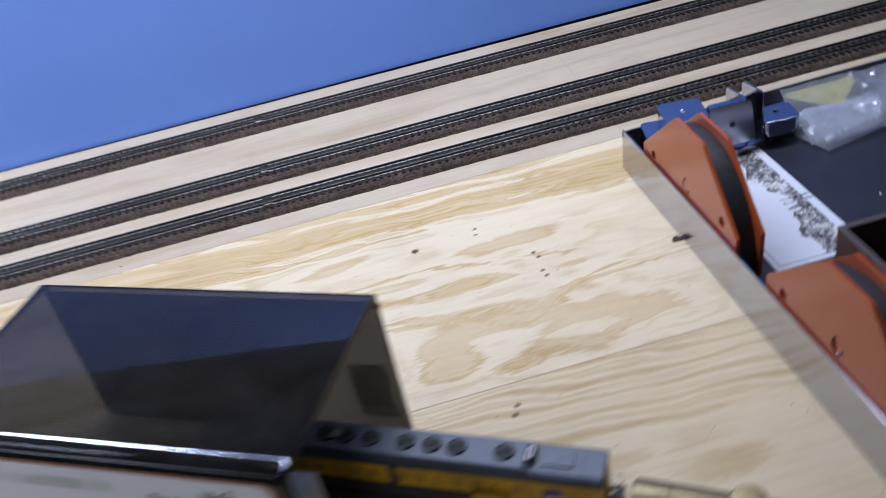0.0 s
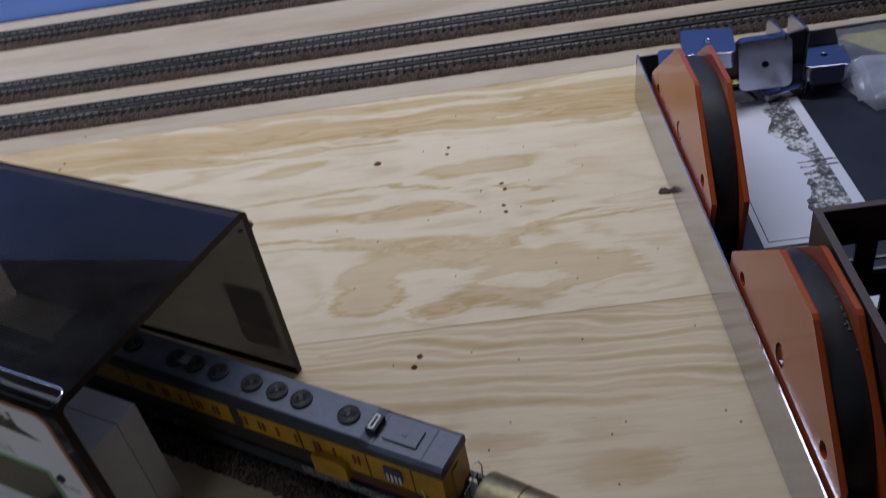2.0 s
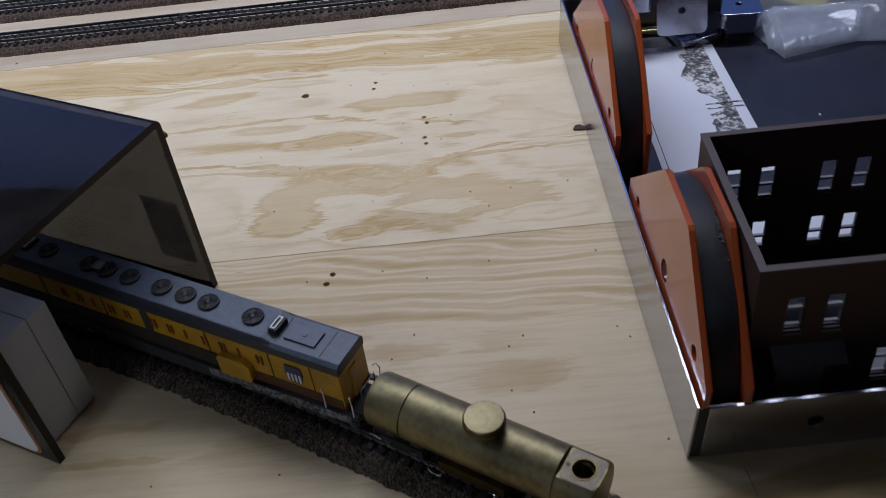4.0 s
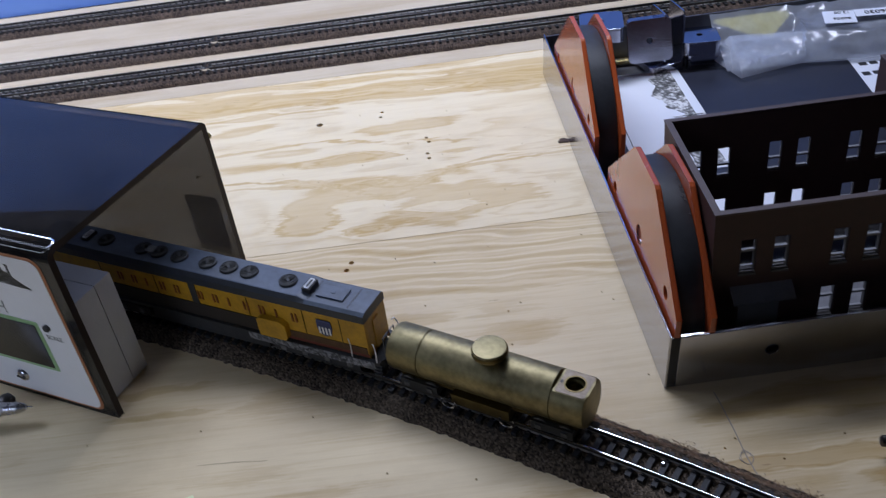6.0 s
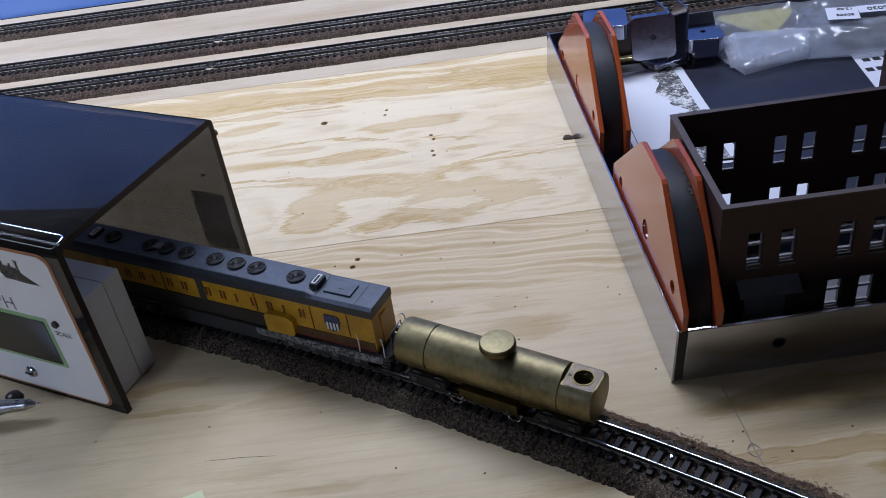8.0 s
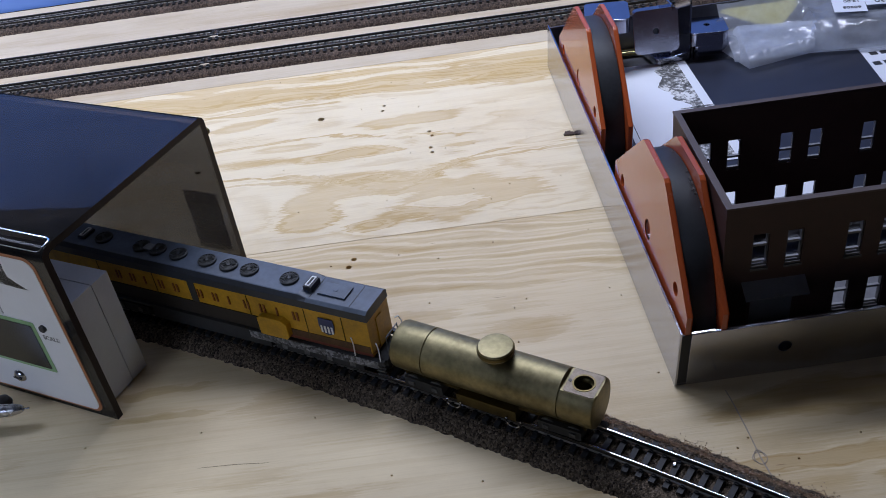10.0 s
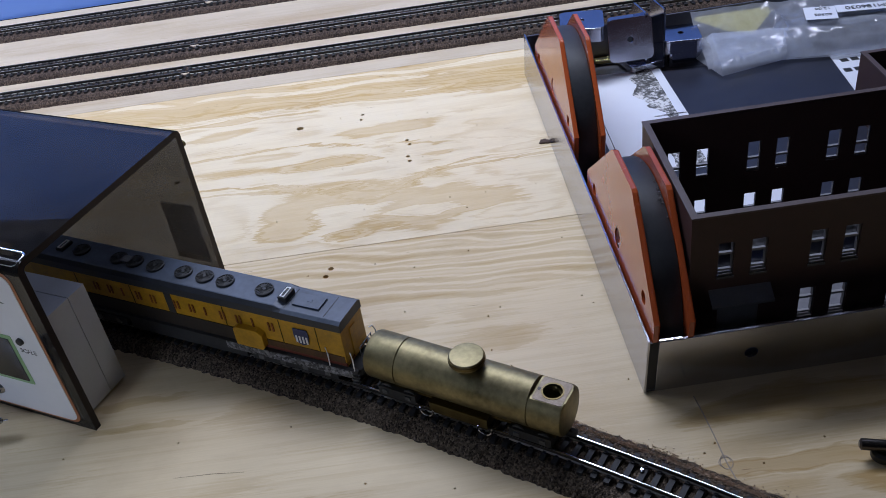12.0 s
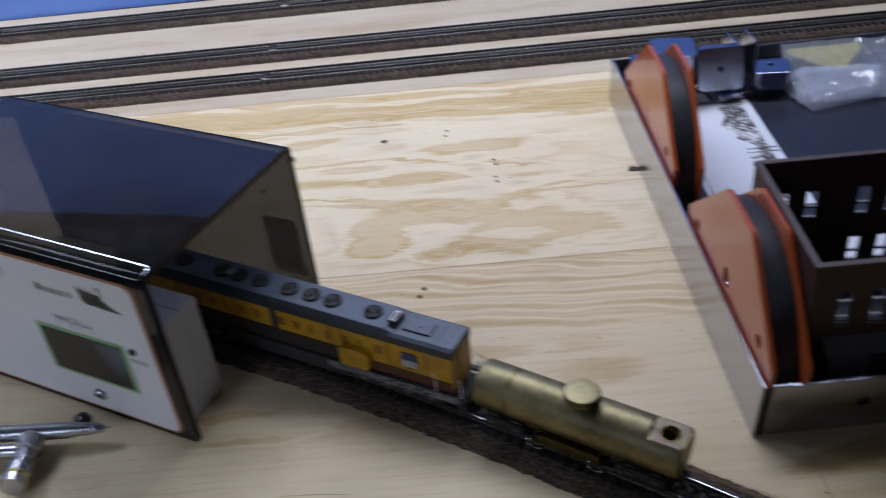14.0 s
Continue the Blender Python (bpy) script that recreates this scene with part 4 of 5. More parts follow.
        part("walkway", rim(box(-L - 0.004, 0.0045, *sorted((side * W, side * 0.0098)), 0.0082, 0.0096), 0.0002, 1), UNDER, g)
        part("sill_edge", box(-0.0600, 0.0020, *sorted((side * 0.00982, side * 0.0102)), 0.0058, 0.0094), SPECKLED, g, "speckled silver sill edge")
        # end handrails
        for x, h in ((-0.0085, 0.0086), (0.0030, 0.0086)):
            part("handrail", tube([(x, side * 0.0094, 0.0096), (x + 0.0004, side * 0.0096, 0.0096 + h * 0.7), (x - 0.0004, side * 0.0090, 0.0096 + h), (x - 0.0014, side * 0.0080, 0.0096 + h * 0.95)], 0.00028, 6), WHITE_PAINT, g)
        for i in range(3):
            part("step", box(0.0010, 0.0042, *sorted((side * 0.0082, side * 0.0100)), 0.0028 + 0.0018 * i, 0.0033 + 0.0018 * i), SILVER_TRIM, g)
    part("end_rail", tube([(0.0042, -0.0045, 0.0090), (0.0044, -0.0045, 0.0185), (0.0044, 0.0045, 0.0185), (0.0042, 0.0045, 0.0090)], 0.0003, 6), SILVER_TRIM, g)
    part("end_rail", tube([(0.0044, -0.0015, 0.0090), (0.0044, -0.0015, 0.0185)], 0.0003, 6), SILVER_TRIM, g)
    part("end_door", box(-0.0008, -0.0002, -0.0022, 0.0022, sill + 0.001, band - 0.004), YELLOW, body)
    part("underframe", rim(box(-L - 0.003, 0.0045, -0.0068, 0.0068, 0.0050, 0.0083), 0.0004, 1), UNDER, g)
    part("fuel_tank", rim(box(-0.116, -0.052, -0.0082, 0.0082, 0.0006, 0.0078), 0.0012, 2), UNDER, g)
    for cx in (-0.028, -0.140):
        truck = part("truck", rim(box(cx - 0.021, cx + 0.021, -0.0080, 0.0080, 0.0006, 0.0052), 0.0006, 1), UNDER, g)
        for k in range(4):
            x = cx - 0.0165 + 0.011 * k
            wheelset(truck, x, 0.0029)
            for y in (-0.0082, 0.0082):
                part("axle_box", box(x - 0.0013, x + 0.0013, y - 0.0005, y + 0.0005, 0.0020, 0.0045, 0.0002), SILVER_TRIM, truck)
    part("coupler", box(0.0045, 0.0100, -0.0010, 0.0010, 0.0042, 0.0058, 0.0003), UNDER, g)
    return g


def tank_car(m):
    """Centre at x = 0, rail top at z = 0."""
    g = thing("brass_tank_car", m, "heavy brass track-cleaning tank wagon coupled behind the locomotive", "tank wagon")
    R, H, Z = 0.0097, 0.0412, 0.0153
    prof = [(R - 0.0014, -H), (R - 0.0004, -H + 0.0004), (R, -H + 0.0014), (R, -0.0272), (R - 0.0005, -0.0271), (R - 0.0005, -0.0267), (R, -0.0266),
            (R, 0.0287), (R - 0.0005, 0.0288), (R - 0.0005, 0.0292), (R, 0.0293), (R, H - 0.0004), (R - 0.0004, H + 0.0006), (R - 0.0014, H + 0.0010)]
    bm = moved(lathe(prof, 56, "x"), Matrix.Translation((0, 0, Z)))
    # a flat planed on the far end for the filler hole
    t = Z + R - 0.0022
    for v in bm.verts:
        if v.co.x > 0.0291 and v.co.z > t:
            v.co.z = t
    flat = [f for f in bm.faces if all(abs(v.co.z - t) < 1e-7 for v in f.verts)]
    rimmed = {e for f in flat for e in f.edges if sum(g2 in flat for g2 in e.link_faces) == 1}
    bmesh.ops.delete(bm, geom=flat, context="FACES_KEEP_BOUNDARY")
    ring = [bm.verts.new((x, y, t)) for x, y in circle(0.0358, 0, 0.0036, 24)]
    hole = [bm.edges.new((ring[i], ring[(i + 1) % 24])) for i in range(24)]
    bmesh.ops.triangle_fill(bm, use_beauty=True, use_dissolve=False, edges=[e for e in rimmed if e.is_valid] + hole, normal=(0, 0, 1))
    deep = [bm.verts.new((v.co.x, v.co.y, t - 0.0085)) for v in ring]
    for i in range(24):
        bm.faces.new((ring[i], ring[(i + 1) % 24], deep[(i + 1) % 24], deep[i]))
    bm.faces.new(deep)
    bmesh.ops.recalc_face_normals(bm, faces=bm.faces[:])
    tank = part("tank", bm, BRASS, g, "brushed brass cylinder", True)
    part("filler_flat", prism(rounded(0.0300, 0.0414, -0.0058, 0.0058, 0.0010), t, t + 0.0002, [circle(0.0358, 0, 0.0036, 24)]), BARE_FLAT, tank, "bare scuffed flat round the filler hole")
    part("filler_ring", prism(circle(0.0358, 0, 0.0042, 28), t + 0.0002, t + 0.0004, [circle(0.0358, 0, 0.0036, 24)]), BRASS_DARK, tank)
    part("filler_thread", moved(lathe([(0.0036, t - 0.0030), (0.0032, t - 0.0028), (0.0036, t - 0.0026), (0.0032, t - 0.0022), (0.0036, t - 0.0018), (0.0033, t - 0.0014), (0.0036, t - 0.0010)], 24, cap=False), Matrix.Translation((0.0358, 0, 0))), BRASS_DARK, tank)
    part("pin_hole", moved(lathe([(0.0007, t + 0.00005), (0.0007, t + 0.00015)], 10), Matrix.Translation((0.0308, -0.0005, 0.0002))), INK, tank)
    # filler dome with a knurled cap
    cap = [(0.0046, Z + R - 0.0024), (0.0046, Z + R + 0.0004), (0.0064, Z + R + 0.0006), (0.0068, Z + R + 0.0010), (0.0068, Z + R + 0.0034), (0.0064, Z + R + 0.0039), (0.0058, Z + R + 0.0040)]
    bm = lathe(cap, 48)
    part("filler_cap", moved(bm, Matrix.Translation((0.0015, 0, 0))), BRASS, g, "knurled brass cap", True)
    part("cap_rim", moved(lathe([(0.0069, Z + R + 0.0014), (0.00705, Z + R + 0.0017), (0.00705, Z + R + 0.0028), (0.0069, Z + R + 0.0031)], 60), Matrix.Translation((0.0015, 0, 0))), BRASS_DARK, g)
    part("frame", rim(box(-0.038, 0.038, -0.0048, 0.0048, 0.0042, 0.0068), 0.0005, 1), BRASS_DARK, g)
    # cleaning pad holder between the bogies, with wire loops
    part("pad_holder", rim(box(-0.0135, 0.0115, -0.0080, 0.0080, 0.0008, 0.0056), 0.0006, 1), BRASS_DARK, g)
    for x in (-0.0145, 0.0108):
        part("wire_clip", tube([(x + 0.0030 * math.cos(a), -0.0089, 0.0014 + 0.0027 * math.sin(a)) for a in np.linspace(radians(140), radians(390), 16)], 0.00042, 6), CHROME, g)
    for cx in (-0.0290, 0.0285):
        bogie = part("bogie", rim(box(cx - 0.0085, cx + 0.0085, -0.0070, 0.0070, 0.0006, 0.0046), 0.0004, 1), UNDER, g)
        for dx in (-0.0052, 0.0052):
            wheelset(bogie, cx + dx, 0.0026, SILVER_TRIM)
        for y in (-0.0073, 0.0073):
            for dx in (-0.0052, 0.0052):
                part("axle_box", box(cx + dx - 0.0012, cx + dx + 0.0012, y - 0.0004, y + 0.0004, 0.0018, 0.0036, 0.0002), SILVER_TRIM, bogie)
    for s in (-1, 1):
        part("coupler", box(*sorted((s * 0.038, s * 0.0445)), -0.0010, 0.0010, 0.0042, 0.0056, 0.0003), UNDER, g)
    return g


locomotive(Matrix.Translation((0.0390, -0.2296, TRAIN_Z)) @ Matrix.Rotation(radians(-29.0), 4, "Z"))
tank_car(Matrix.Translation((0.0808, -0.2586, TRAIN_Z)) @ Matrix.Rotation(radians(-33.2), 4, "Z"))

# ---- the steel tray and what lies in it ----
TX0, TX1, TY0, TY1, TH, TT = 0.1490, 0.560, -0.2568, 0.0290, 0.0260, 0.0012
SKEW = radians(1.05)
TRAY = Matrix.Translation((TX0, TY0, 0)) @ Matrix.Rotation(SKEW, 4, "Z") @ Matrix.Translation((-TX0, -TY0, 0))


def tray():
    g = thing("steel_tray", TRAY, "polished stainless steel tray holding magnets and model parts on the plywood", "tray")
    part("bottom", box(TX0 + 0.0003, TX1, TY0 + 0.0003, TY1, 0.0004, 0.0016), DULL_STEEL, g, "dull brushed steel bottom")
    # left side: a sheet between bevelled ends
    bm = box(TX0, TX0 + 0.0008, TY0, TY1, 0.0003, TH + 0.0012, 0.0002)
    for v in bm.verts:
        v.co.x += 0.055 * v.co.z
    part("side", bm, CHROME, g)
    # front side stops short of the corner and has a bolt hole
    def front(bm):
        bm.transform(Matrix.Translation((0, TY0 + TT, 0)) @ Matrix.Rotation(radians(90), 4, "X"))
        return bm
    part("front", front(prism([(TX0 + 0.0044, 0.0003), (TX1, 0.0003), (TX1, TH), (TX0 + 0.0058, TH)], 0, TT, [circle(0.1908, 0.0135, 0.0026, 18), circle(0.40, 0.0150, 0.0026, 18)], 0.00015)), CHROME, g)
    part("lip", moved(box(TX0 + 0.0060, 0.1636, 0.0, 0.0008, 0.0, 0.0005, 0.0002), Matrix.Translation((0, TY0 + 0.0003, TH)) @ Matrix.Rotation(radians(6), 4, "X")), BRIGHT_LIP, g, "bright turned-in lip")
    # a black strip fills the open corner in place of its shade
    gap = box(TX0 + 0.0007, TX0 + 0.0046, TY0 + 0.0003, TY0 + 0.0010, 0.0006, TH - 0.0002)
    for v in gap.verts:
        v.co.x += 0.055 * v.co.z
    part("corner_gap", gap, INK, g, "black strip put in as shade in the open corner")
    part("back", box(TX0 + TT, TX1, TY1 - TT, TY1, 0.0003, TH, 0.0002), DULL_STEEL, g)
    part("end", box(TX1, TX1 + TT, TY0, TY1, 0.0003, TH, 0.0002), CHROME, g)
    return g


tray()
FLOOR = 0.0016


HOLES = ((-0.0145, 0.0295), (-0.0572, 0.0325), (-0.0980, 0.0335))


def magnet_holder(m, plugged=False):
    """An arrow-shaped welding magnet: two enamelled plates with a black core. y along it, z up, x across."""
    g = thing("magnetic_holder", m, "orange enamelled welding magnet with black core in the tray", "welding magnet", "welding magnets in the tray")
    shape = [(-0.001, 0.002), (0.0, 0.004), (0.0, 0.0310), (-0.0405, 0.0656), (-0.0425, 0.0665), (-0.0720, 0.0665), (-0.0740, 0.0656), (-0.1135, 0.0320), (-0.1135, 0.0060), (-0.1110, 0.0005), (-0.004, 0.0005)]
    holes = [circle(y, z, r, 18) for (y, z), r in zip(HOLES, (0.0029, 0.0044, 0.0029))]
    turn = Matrix(((0, 0, 1, 0), (1, 0, 0, 0), (0, 1, 0, 0), (0, 0, 0, 1)))
    for x in (0.0, 0.0135):
        part("plate", moved(prism(shape, x, x + 0.0026, holes, 0.0008), turn), ORANGE, g, "glossy orange steel plate")
    core = [(-0.0570 + 0.0545 * math.cos(radians(a)), 0.0030 + 0.0590 * math.sin(radians(a)) ** 0.9) for a in np.linspace(0.5, 179.5, 25)]
    part("core", moved(prism(core, 0.0027, 0.0134, (), 0.0006), turn), BLACK_MAGNET, g, "black ferrite core", True)
    y, z = HOLES[1]
    part("bushing", moved(lathe([(0.0043, 0.0004), (0.0043, 0.0158), (0.0036, 0.0158), (0.0036, 0.0004)], 24, "x", cap=False), Matrix.Translation((0, y, z))), CHROME, g, "steel bushing", True)
    part("bushing_core", moved(lathe([(0.0036, 0.0003 if plugged else 0.0012), (0.0036, 0.0150)], 20, "x"), Matrix.Translation((0, y, z))), ORANGE, g)
    return g


GLUE = plain("clear_glue", (0.22, 0.22, 0.22), 0.05, vary=0.1, coat=1.0)
magnet_holder(Matrix.Translation((0.1462, 0.0005, FLOOR - 0.0004)) @ Matrix.Rotation(SKEW, 4, "Z") @ Matrix.Rotation(radians(3.2), 4, "Y"), True)
mag_near = magnet_holder(Matrix.Translation((0.1488, -0.1428, FLOOR + 0.0006)) @ Matrix.Rotation(SKEW, 4, "Z") @ Matrix.Rotation(radians(3.4), 4, "Y"))


rng = random.Random(3)
for i in range(30):
    a = radians(rng.choice((rng.uniform(60, 125), rng.gauss(78, 4))))
    r = rng.uniform(0.00016, 0.00042)
    bead = moved(lathe([(r * 0.3, -r), (r * 0.8, -r * 0.5), (r, 0.0), (r * 0.8, r * 0.5), (r * 0.3, r)], 10, "y"), Matrix.Translation((0.0128 - abs(rng.gauss(0, 0.0006)), -0.0570 - 0.0545 * math.cos(a), 0.0030 + 0.0592 * math.sin(a) ** 0.9)))
    part("glue_bead", bead, GLUE, mag_near, "shiny bead of glue", True)


def building(m, length, depth, height, label, front_openings, back_openings, canopy=None):
    """A roofless plastic shell; its front left corner at the origin."""
    g = thing("model_building", m, label, "model building", "brown building shells")
    t = 0.0028
    part("wall", rim(wall_cells(length, height, t, front_openings), 0.00015, 1, 60), BROWN, g)
    part("wall", moved(rim(wall_cells(length, height, t, back_openings), 0.00015, 1, 60), Matrix.Translation((0, depth - t, 0))), BROWN, g)
    for x in (0.0, length - t):
        part("wall", box(x, x + t, t, depth - t, 0, height, 0.00015), BROWN, g)
    for outside, ops in ((True, front_openings), (False, back_openings)):
        # the casting lines the opening; its bars lie deep in the wall
        y0, y1 = (0.0007, 0.0026) if outside else (depth - t + 0.0004, depth - t + 0.0018)
        split = 0.62 if outside else 0.42
        for a, b, c, d in ops:
            if d - c > 0.02 or c < 0.001:
                continue
            hole = rounded(a + 0.0005, b - 0.0005, c + 0.0005, d - 0.0004, 0.0001, 1)
            w = part("window", moved(prism(rounded(a + 0.00005, b - 0.00005, c + 0.00005, d - 0.00005, 0.0001, 1), 0, y1 - y0, [hole]), Matrix.Translation((0, y1, 0)) @ Matrix.Rotation(radians(90), 4, "X")), SASH, g, "pale grey sash frame")
            z, mid = c + split * (d - c), (y0 + y1) / 2
            part("meeting_rail", box(a + 0.0004, b - 0.0004, mid - 0.0004, mid + 0.0008, z - 0.0005, z + 0.0005, 0.0001), SILL, w)
            foot = c + (0.0016 if outside else 0.0004)
            part("bottom_rail", box(a + 0.0004, b - 0.0004, mid - 0.0003, mid + 0.0008, foot, foot + 0.0009, 0.0001), SILL, w)
            if outside:
                part("sill", box(a - 0.0002, b + 0.0002, -0.0008, y0 + 0.0006, c - 0.0008, c + 0.0001, 0.0001), SASH, w)
                part("sill_step", box(a + 0.0003, b - 0.0003, -0.0001, y0 + 0.0008, c + 0.0002, c + 0.0010, 0.0001), SASH, w)
    if canopy:
        a, b, c = canopy
        bm = bmesh.new()
        lo = [(a, -0.0064, c), (b, -0.0064, c), (b, 0.0, c + 0.0040), (a, 0.0, c + 0.0040)]
        vs = [bm.verts.new(p) for p in lo] + [bm.verts.new((x, y, z + 0.0008)) for x, y, z in lo]
        for f in ((3, 2, 1, 0), (4, 5, 6, 7), (0, 1, 5, 4), (1, 2, 6, 5), (2, 3, 7, 6), (3, 0, 4, 7)):
            bm.faces.new([vs[i] for i in f])
        part("door_canopy", bm, CANOPY, g, "dark grey door canopy")
        part("door", box(a + 0.004, b - 0.004, -0.0003, 0.0006, 0.0005, c - 0.001), CANOPY, g)
    part("coping", prism([(-0.0003, -0.0003), (length, -0.0003), (length, depth + 0.0003), (-0.0003, depth + 0.0003)], height, height + 0.0008,
                         [[(t - 0.0003, t - 0.0003), (length - t, t - 0.0003), (length - t, depth - t + 0.0003), (t - 0.0003, depth - t + 0.0003)]], 0.0001), plain("worn_plastic_edge", (0.085, 0.058, 0.052), 0.45, vary=0.2, scale=300), g)
    return g


def pairs(first, pitch, count, z0, z1, w=0.0062, gap=0.0127, skip=()):
    return [(first + pitch * i + gap * k, first + pitch * i + gap * k + w, z0, z1) for i in range(count) for k in (0, 1) if i not in skip]


BX, BY = 0.1709, -0.2386
building(Matrix.Translation((BX, BY, FLOOR)), 0.190, 0.0738, 0.0655, "roofless dark brown plastic building shell with grey sash windows",
         pairs(0.0105, 0.0352, 5, 0.0372, 0.0530) + pairs(0.0088, 0.0352, 5, 0.0096, 0.0252, skip=(0,)),
         pairs(0.0104, 0.0355, 5, 0.0345, 0.0500) + pairs(0.0104, 0.0355, 5, 0.0085, 0.0230), canopy=(0.0076, 0.0318, 0.0262))

# ---- kit card, pictures and bits behind the building ----
card = thing("kit_card", ID, "black kit card with a white tree picture", "card")
CZ = FLOOR + 0.0022
part("sheet", box(0.1560, 0.4300, -0.1560, -0.0020, FLOOR, CZ, 0.0003), CARD_BLACK, card, "black card")
part("picture", prism([(0.1732, 0.0060), (0.2235, 0.0030), (0.2255, -0.1110), (0.1742, -0.1110)], CZ, CZ + 0.0003), PAPER, card, "white paper picture of trees")
# printed trees: one ragged patch of half-tone along the picture's edge
rng = random.Random(12)
edge = []
for i in range(46):
    y = 0.004 - 0.112 * i / 45
    x = 0.2055 + 0.0032 * math.sin(y * 95 + 0.6) + 0.0016 * math.sin(y * 310) + rng.uniform(-0.0011, 0.0011)
    edge.append((x + (0.004 if -0.062 < y < -0.045 else 0), y))
part("tree_print", prism(edge + [(0.2200, -0.1090), (0.2182, 0.0030)], CZ + 0.0003, CZ + 0.0005), TREES, card, "black and white half-tone trees")
for y in (-0.0540, -0.0580):
    part("print_bar", box(0.2060, 0.2240, y - 0.0004, y + 0.0004, CZ + 0.0005, CZ + 0.0007), TREES, card)
part("border_line", box(0.1772, 0.2180, -0.1080, -0.1076, CZ + 0.0003, CZ + 0.0004), INK, card)
part("border_line", box(0.1768, 0.1772, -0.1080, 0.0000, CZ + 0.0003, CZ + 0.0004), INK, card)
part("title_strip", prism([(0.3180, -0.0620), (0.3230, -0.0020), (0.4200, -0.0020), (0.4200, -0.0620)], CZ, CZ + 0.0003), PAPER, card, "white title strip")
for i in range(7):
    x = 0.3255 + 0.0062 * i
    part("text_bar", box(x, x + 0.0044, -0.0225, -0.0185, CZ + 0.0003, CZ + 0.0004), INK, card)
    part("text_bar", box(x - 0.003, x + 0.0014, -0.0350, -0.0305, CZ + 0.0003, CZ + 0.0004), INK, card)
# white slip added to brighten the view through the lower back windows
part("paper_slip", prism([(0.2000, -0.1580), (0.2600, -0.1580), (0.2580, -0.1330), (0.2010, -0.1320)], CZ + 0.0003, CZ + 0.0006), PAPER, card)
part("curl_print", sweep([(0.1748 + (0.0016 + 0.0006 * math.sin(3 * a)) * math.cos(a), -0.1150 + 0.0018 * math.sin(a), CZ) for a in np.linspace(0, 5.6, 20)],
                         [(-0.0003, 0), (0.0003, 0), (0.0003, 0.0003), (-0.0003, 0.0003)]), PAPER, card)
part("speck", box(0.2560, 0.2566, -0.0730, -0.0712, CZ, CZ + 0.0004), PAPER, card)
part("speck", box(0.2990, 0.3002, -0.0920, -0.0905, CZ, CZ + 0.0004), PAPER, card)

building(Matrix.Translation((0.3080, -0.1570, CZ)), 0.11, 0.0800, 0.0340, "small roofless brown plastic shell lying on the black card", [(0.03, 0.036, 0.01, 0.024)], [(0.03, 0.036, 0.01, 0.024)])


def bracket(m, size, depth):
    """A square pressed cap: a web with a hole on top and a skirt all round."""
    g = thing("chrome_bracket", m, "chromed square cap with a hole, piled in the tray", "bracket", "chrome brackets in the tray")
    h, t = size / 2, 0.0011
    part("web", prism(rounded(-h, h, -h, h, 0.0034, 5), depth - t, depth, [circle(0.0, 0.0, 0.0018, 16)], 0.0005), MIRROR, g)
    part("skirt", prism(rounded(-h + 0.0001, h - 0.0001, -h + 0.0001, h - 0.0001, 0.0034, 5), 0.0, depth - t, [rounded(-h + t, h - t, -h + t, h - t, 0.0026, 5)], 0.0003), MIRROR, g)
    return g


def channel(m, width, gap, height):
    """Two upright plates joined along the foot."""
    g = thing("chrome_channel", m, "chromed U-shaped channel standing among the caps", "bracket", "chrome brackets in the tray")
    t = 0.0012
    part("web", box(-gap / 2, gap / 2, -width / 2, width / 2, 0.0, t, 0.0002), MIRROR, g)
    for s in (-1, 1):
        bm = prism(rounded(-width / 2, width / 2, t, height, 0.0024, 4), -t / 2, t / 2, (), 0.0003)
        bm.transform(Matrix.Translation((s * (gap / 2 - t / 2), 0, 0)) @ Matrix(((0, 0, 1, 0), (1, 0, 0, 0), (0, 1, 0, 0), (0, 0, 0, 1))))
        part("flange", bm, MIRROR, g)
    return g


bracket(Matrix.Translation((0.1665, 0.0138, FLOOR)) @ Matrix.Rotation(radians(-9), 4, "Z"), 0.0250, 0.0273)
bracket(Matrix.Translation((0.1787, 0.0138, FLOOR + 0.0274)) @ Matrix.Rotation(radians(-9), 4, "Z"), 0.0262, 0.0090)
bracket(Matrix.Translation((0.2150, 0.0145, CZ)) @ Matrix.Rotation(radians(14), 4, "Z"), 0.0240, 0.0046)
bracket(Matrix.Translation((0.2070, 0.0115, 0.0240)) @ Matrix.Rotation(radians(-6), 4, "Z") @ Matrix.Rotation(radians(-3), 4, "Y") @ Matrix.Rotation(radians(80), 4, "X"), 0.0265, 0.0075)
channel(Matrix.Translation((0.2200, 0.0160, FLOOR)) @ Matrix.Rotation(radians(10), 4, "Z"), 0.0200, 0.0130, 0.0385)
bracket(Matrix.Translation((0.2390, 0.0130, FLOOR + 0.0108)) @ Matrix.Rotation(radians(-6), 4, "Z"), 0.0228, 0.0085)
bracket(Matrix.Translation((0.2410, 0.0155, FLOOR)) @ Matrix.Rotation(radians(-2), 4, "Z"), 0.0220, 0.0107)
for y, z, x0, x1 in ((0.0265, 0.0040, 0.182, 0.262), (0.0228, 0.0040, 0.188, 0.268)):
    rod = thing("brass_rod", ID, "short brass rod lying among the chrome brackets", "rod", "brass rods in the tray")
    part("rod", tube([(x0, y, FLOOR + z - 0.0014), (x1, y - 0.002, FLOOR + z - 0.0014)], 0.0016, 12), COPPER_PIPE, rod, smooth=True)

# ---- the parts bag at the back of the tray ----
bag = thing("parts_bag", ID, "clear crumpled polythene bag of dark plastic parts", "plastic bag")


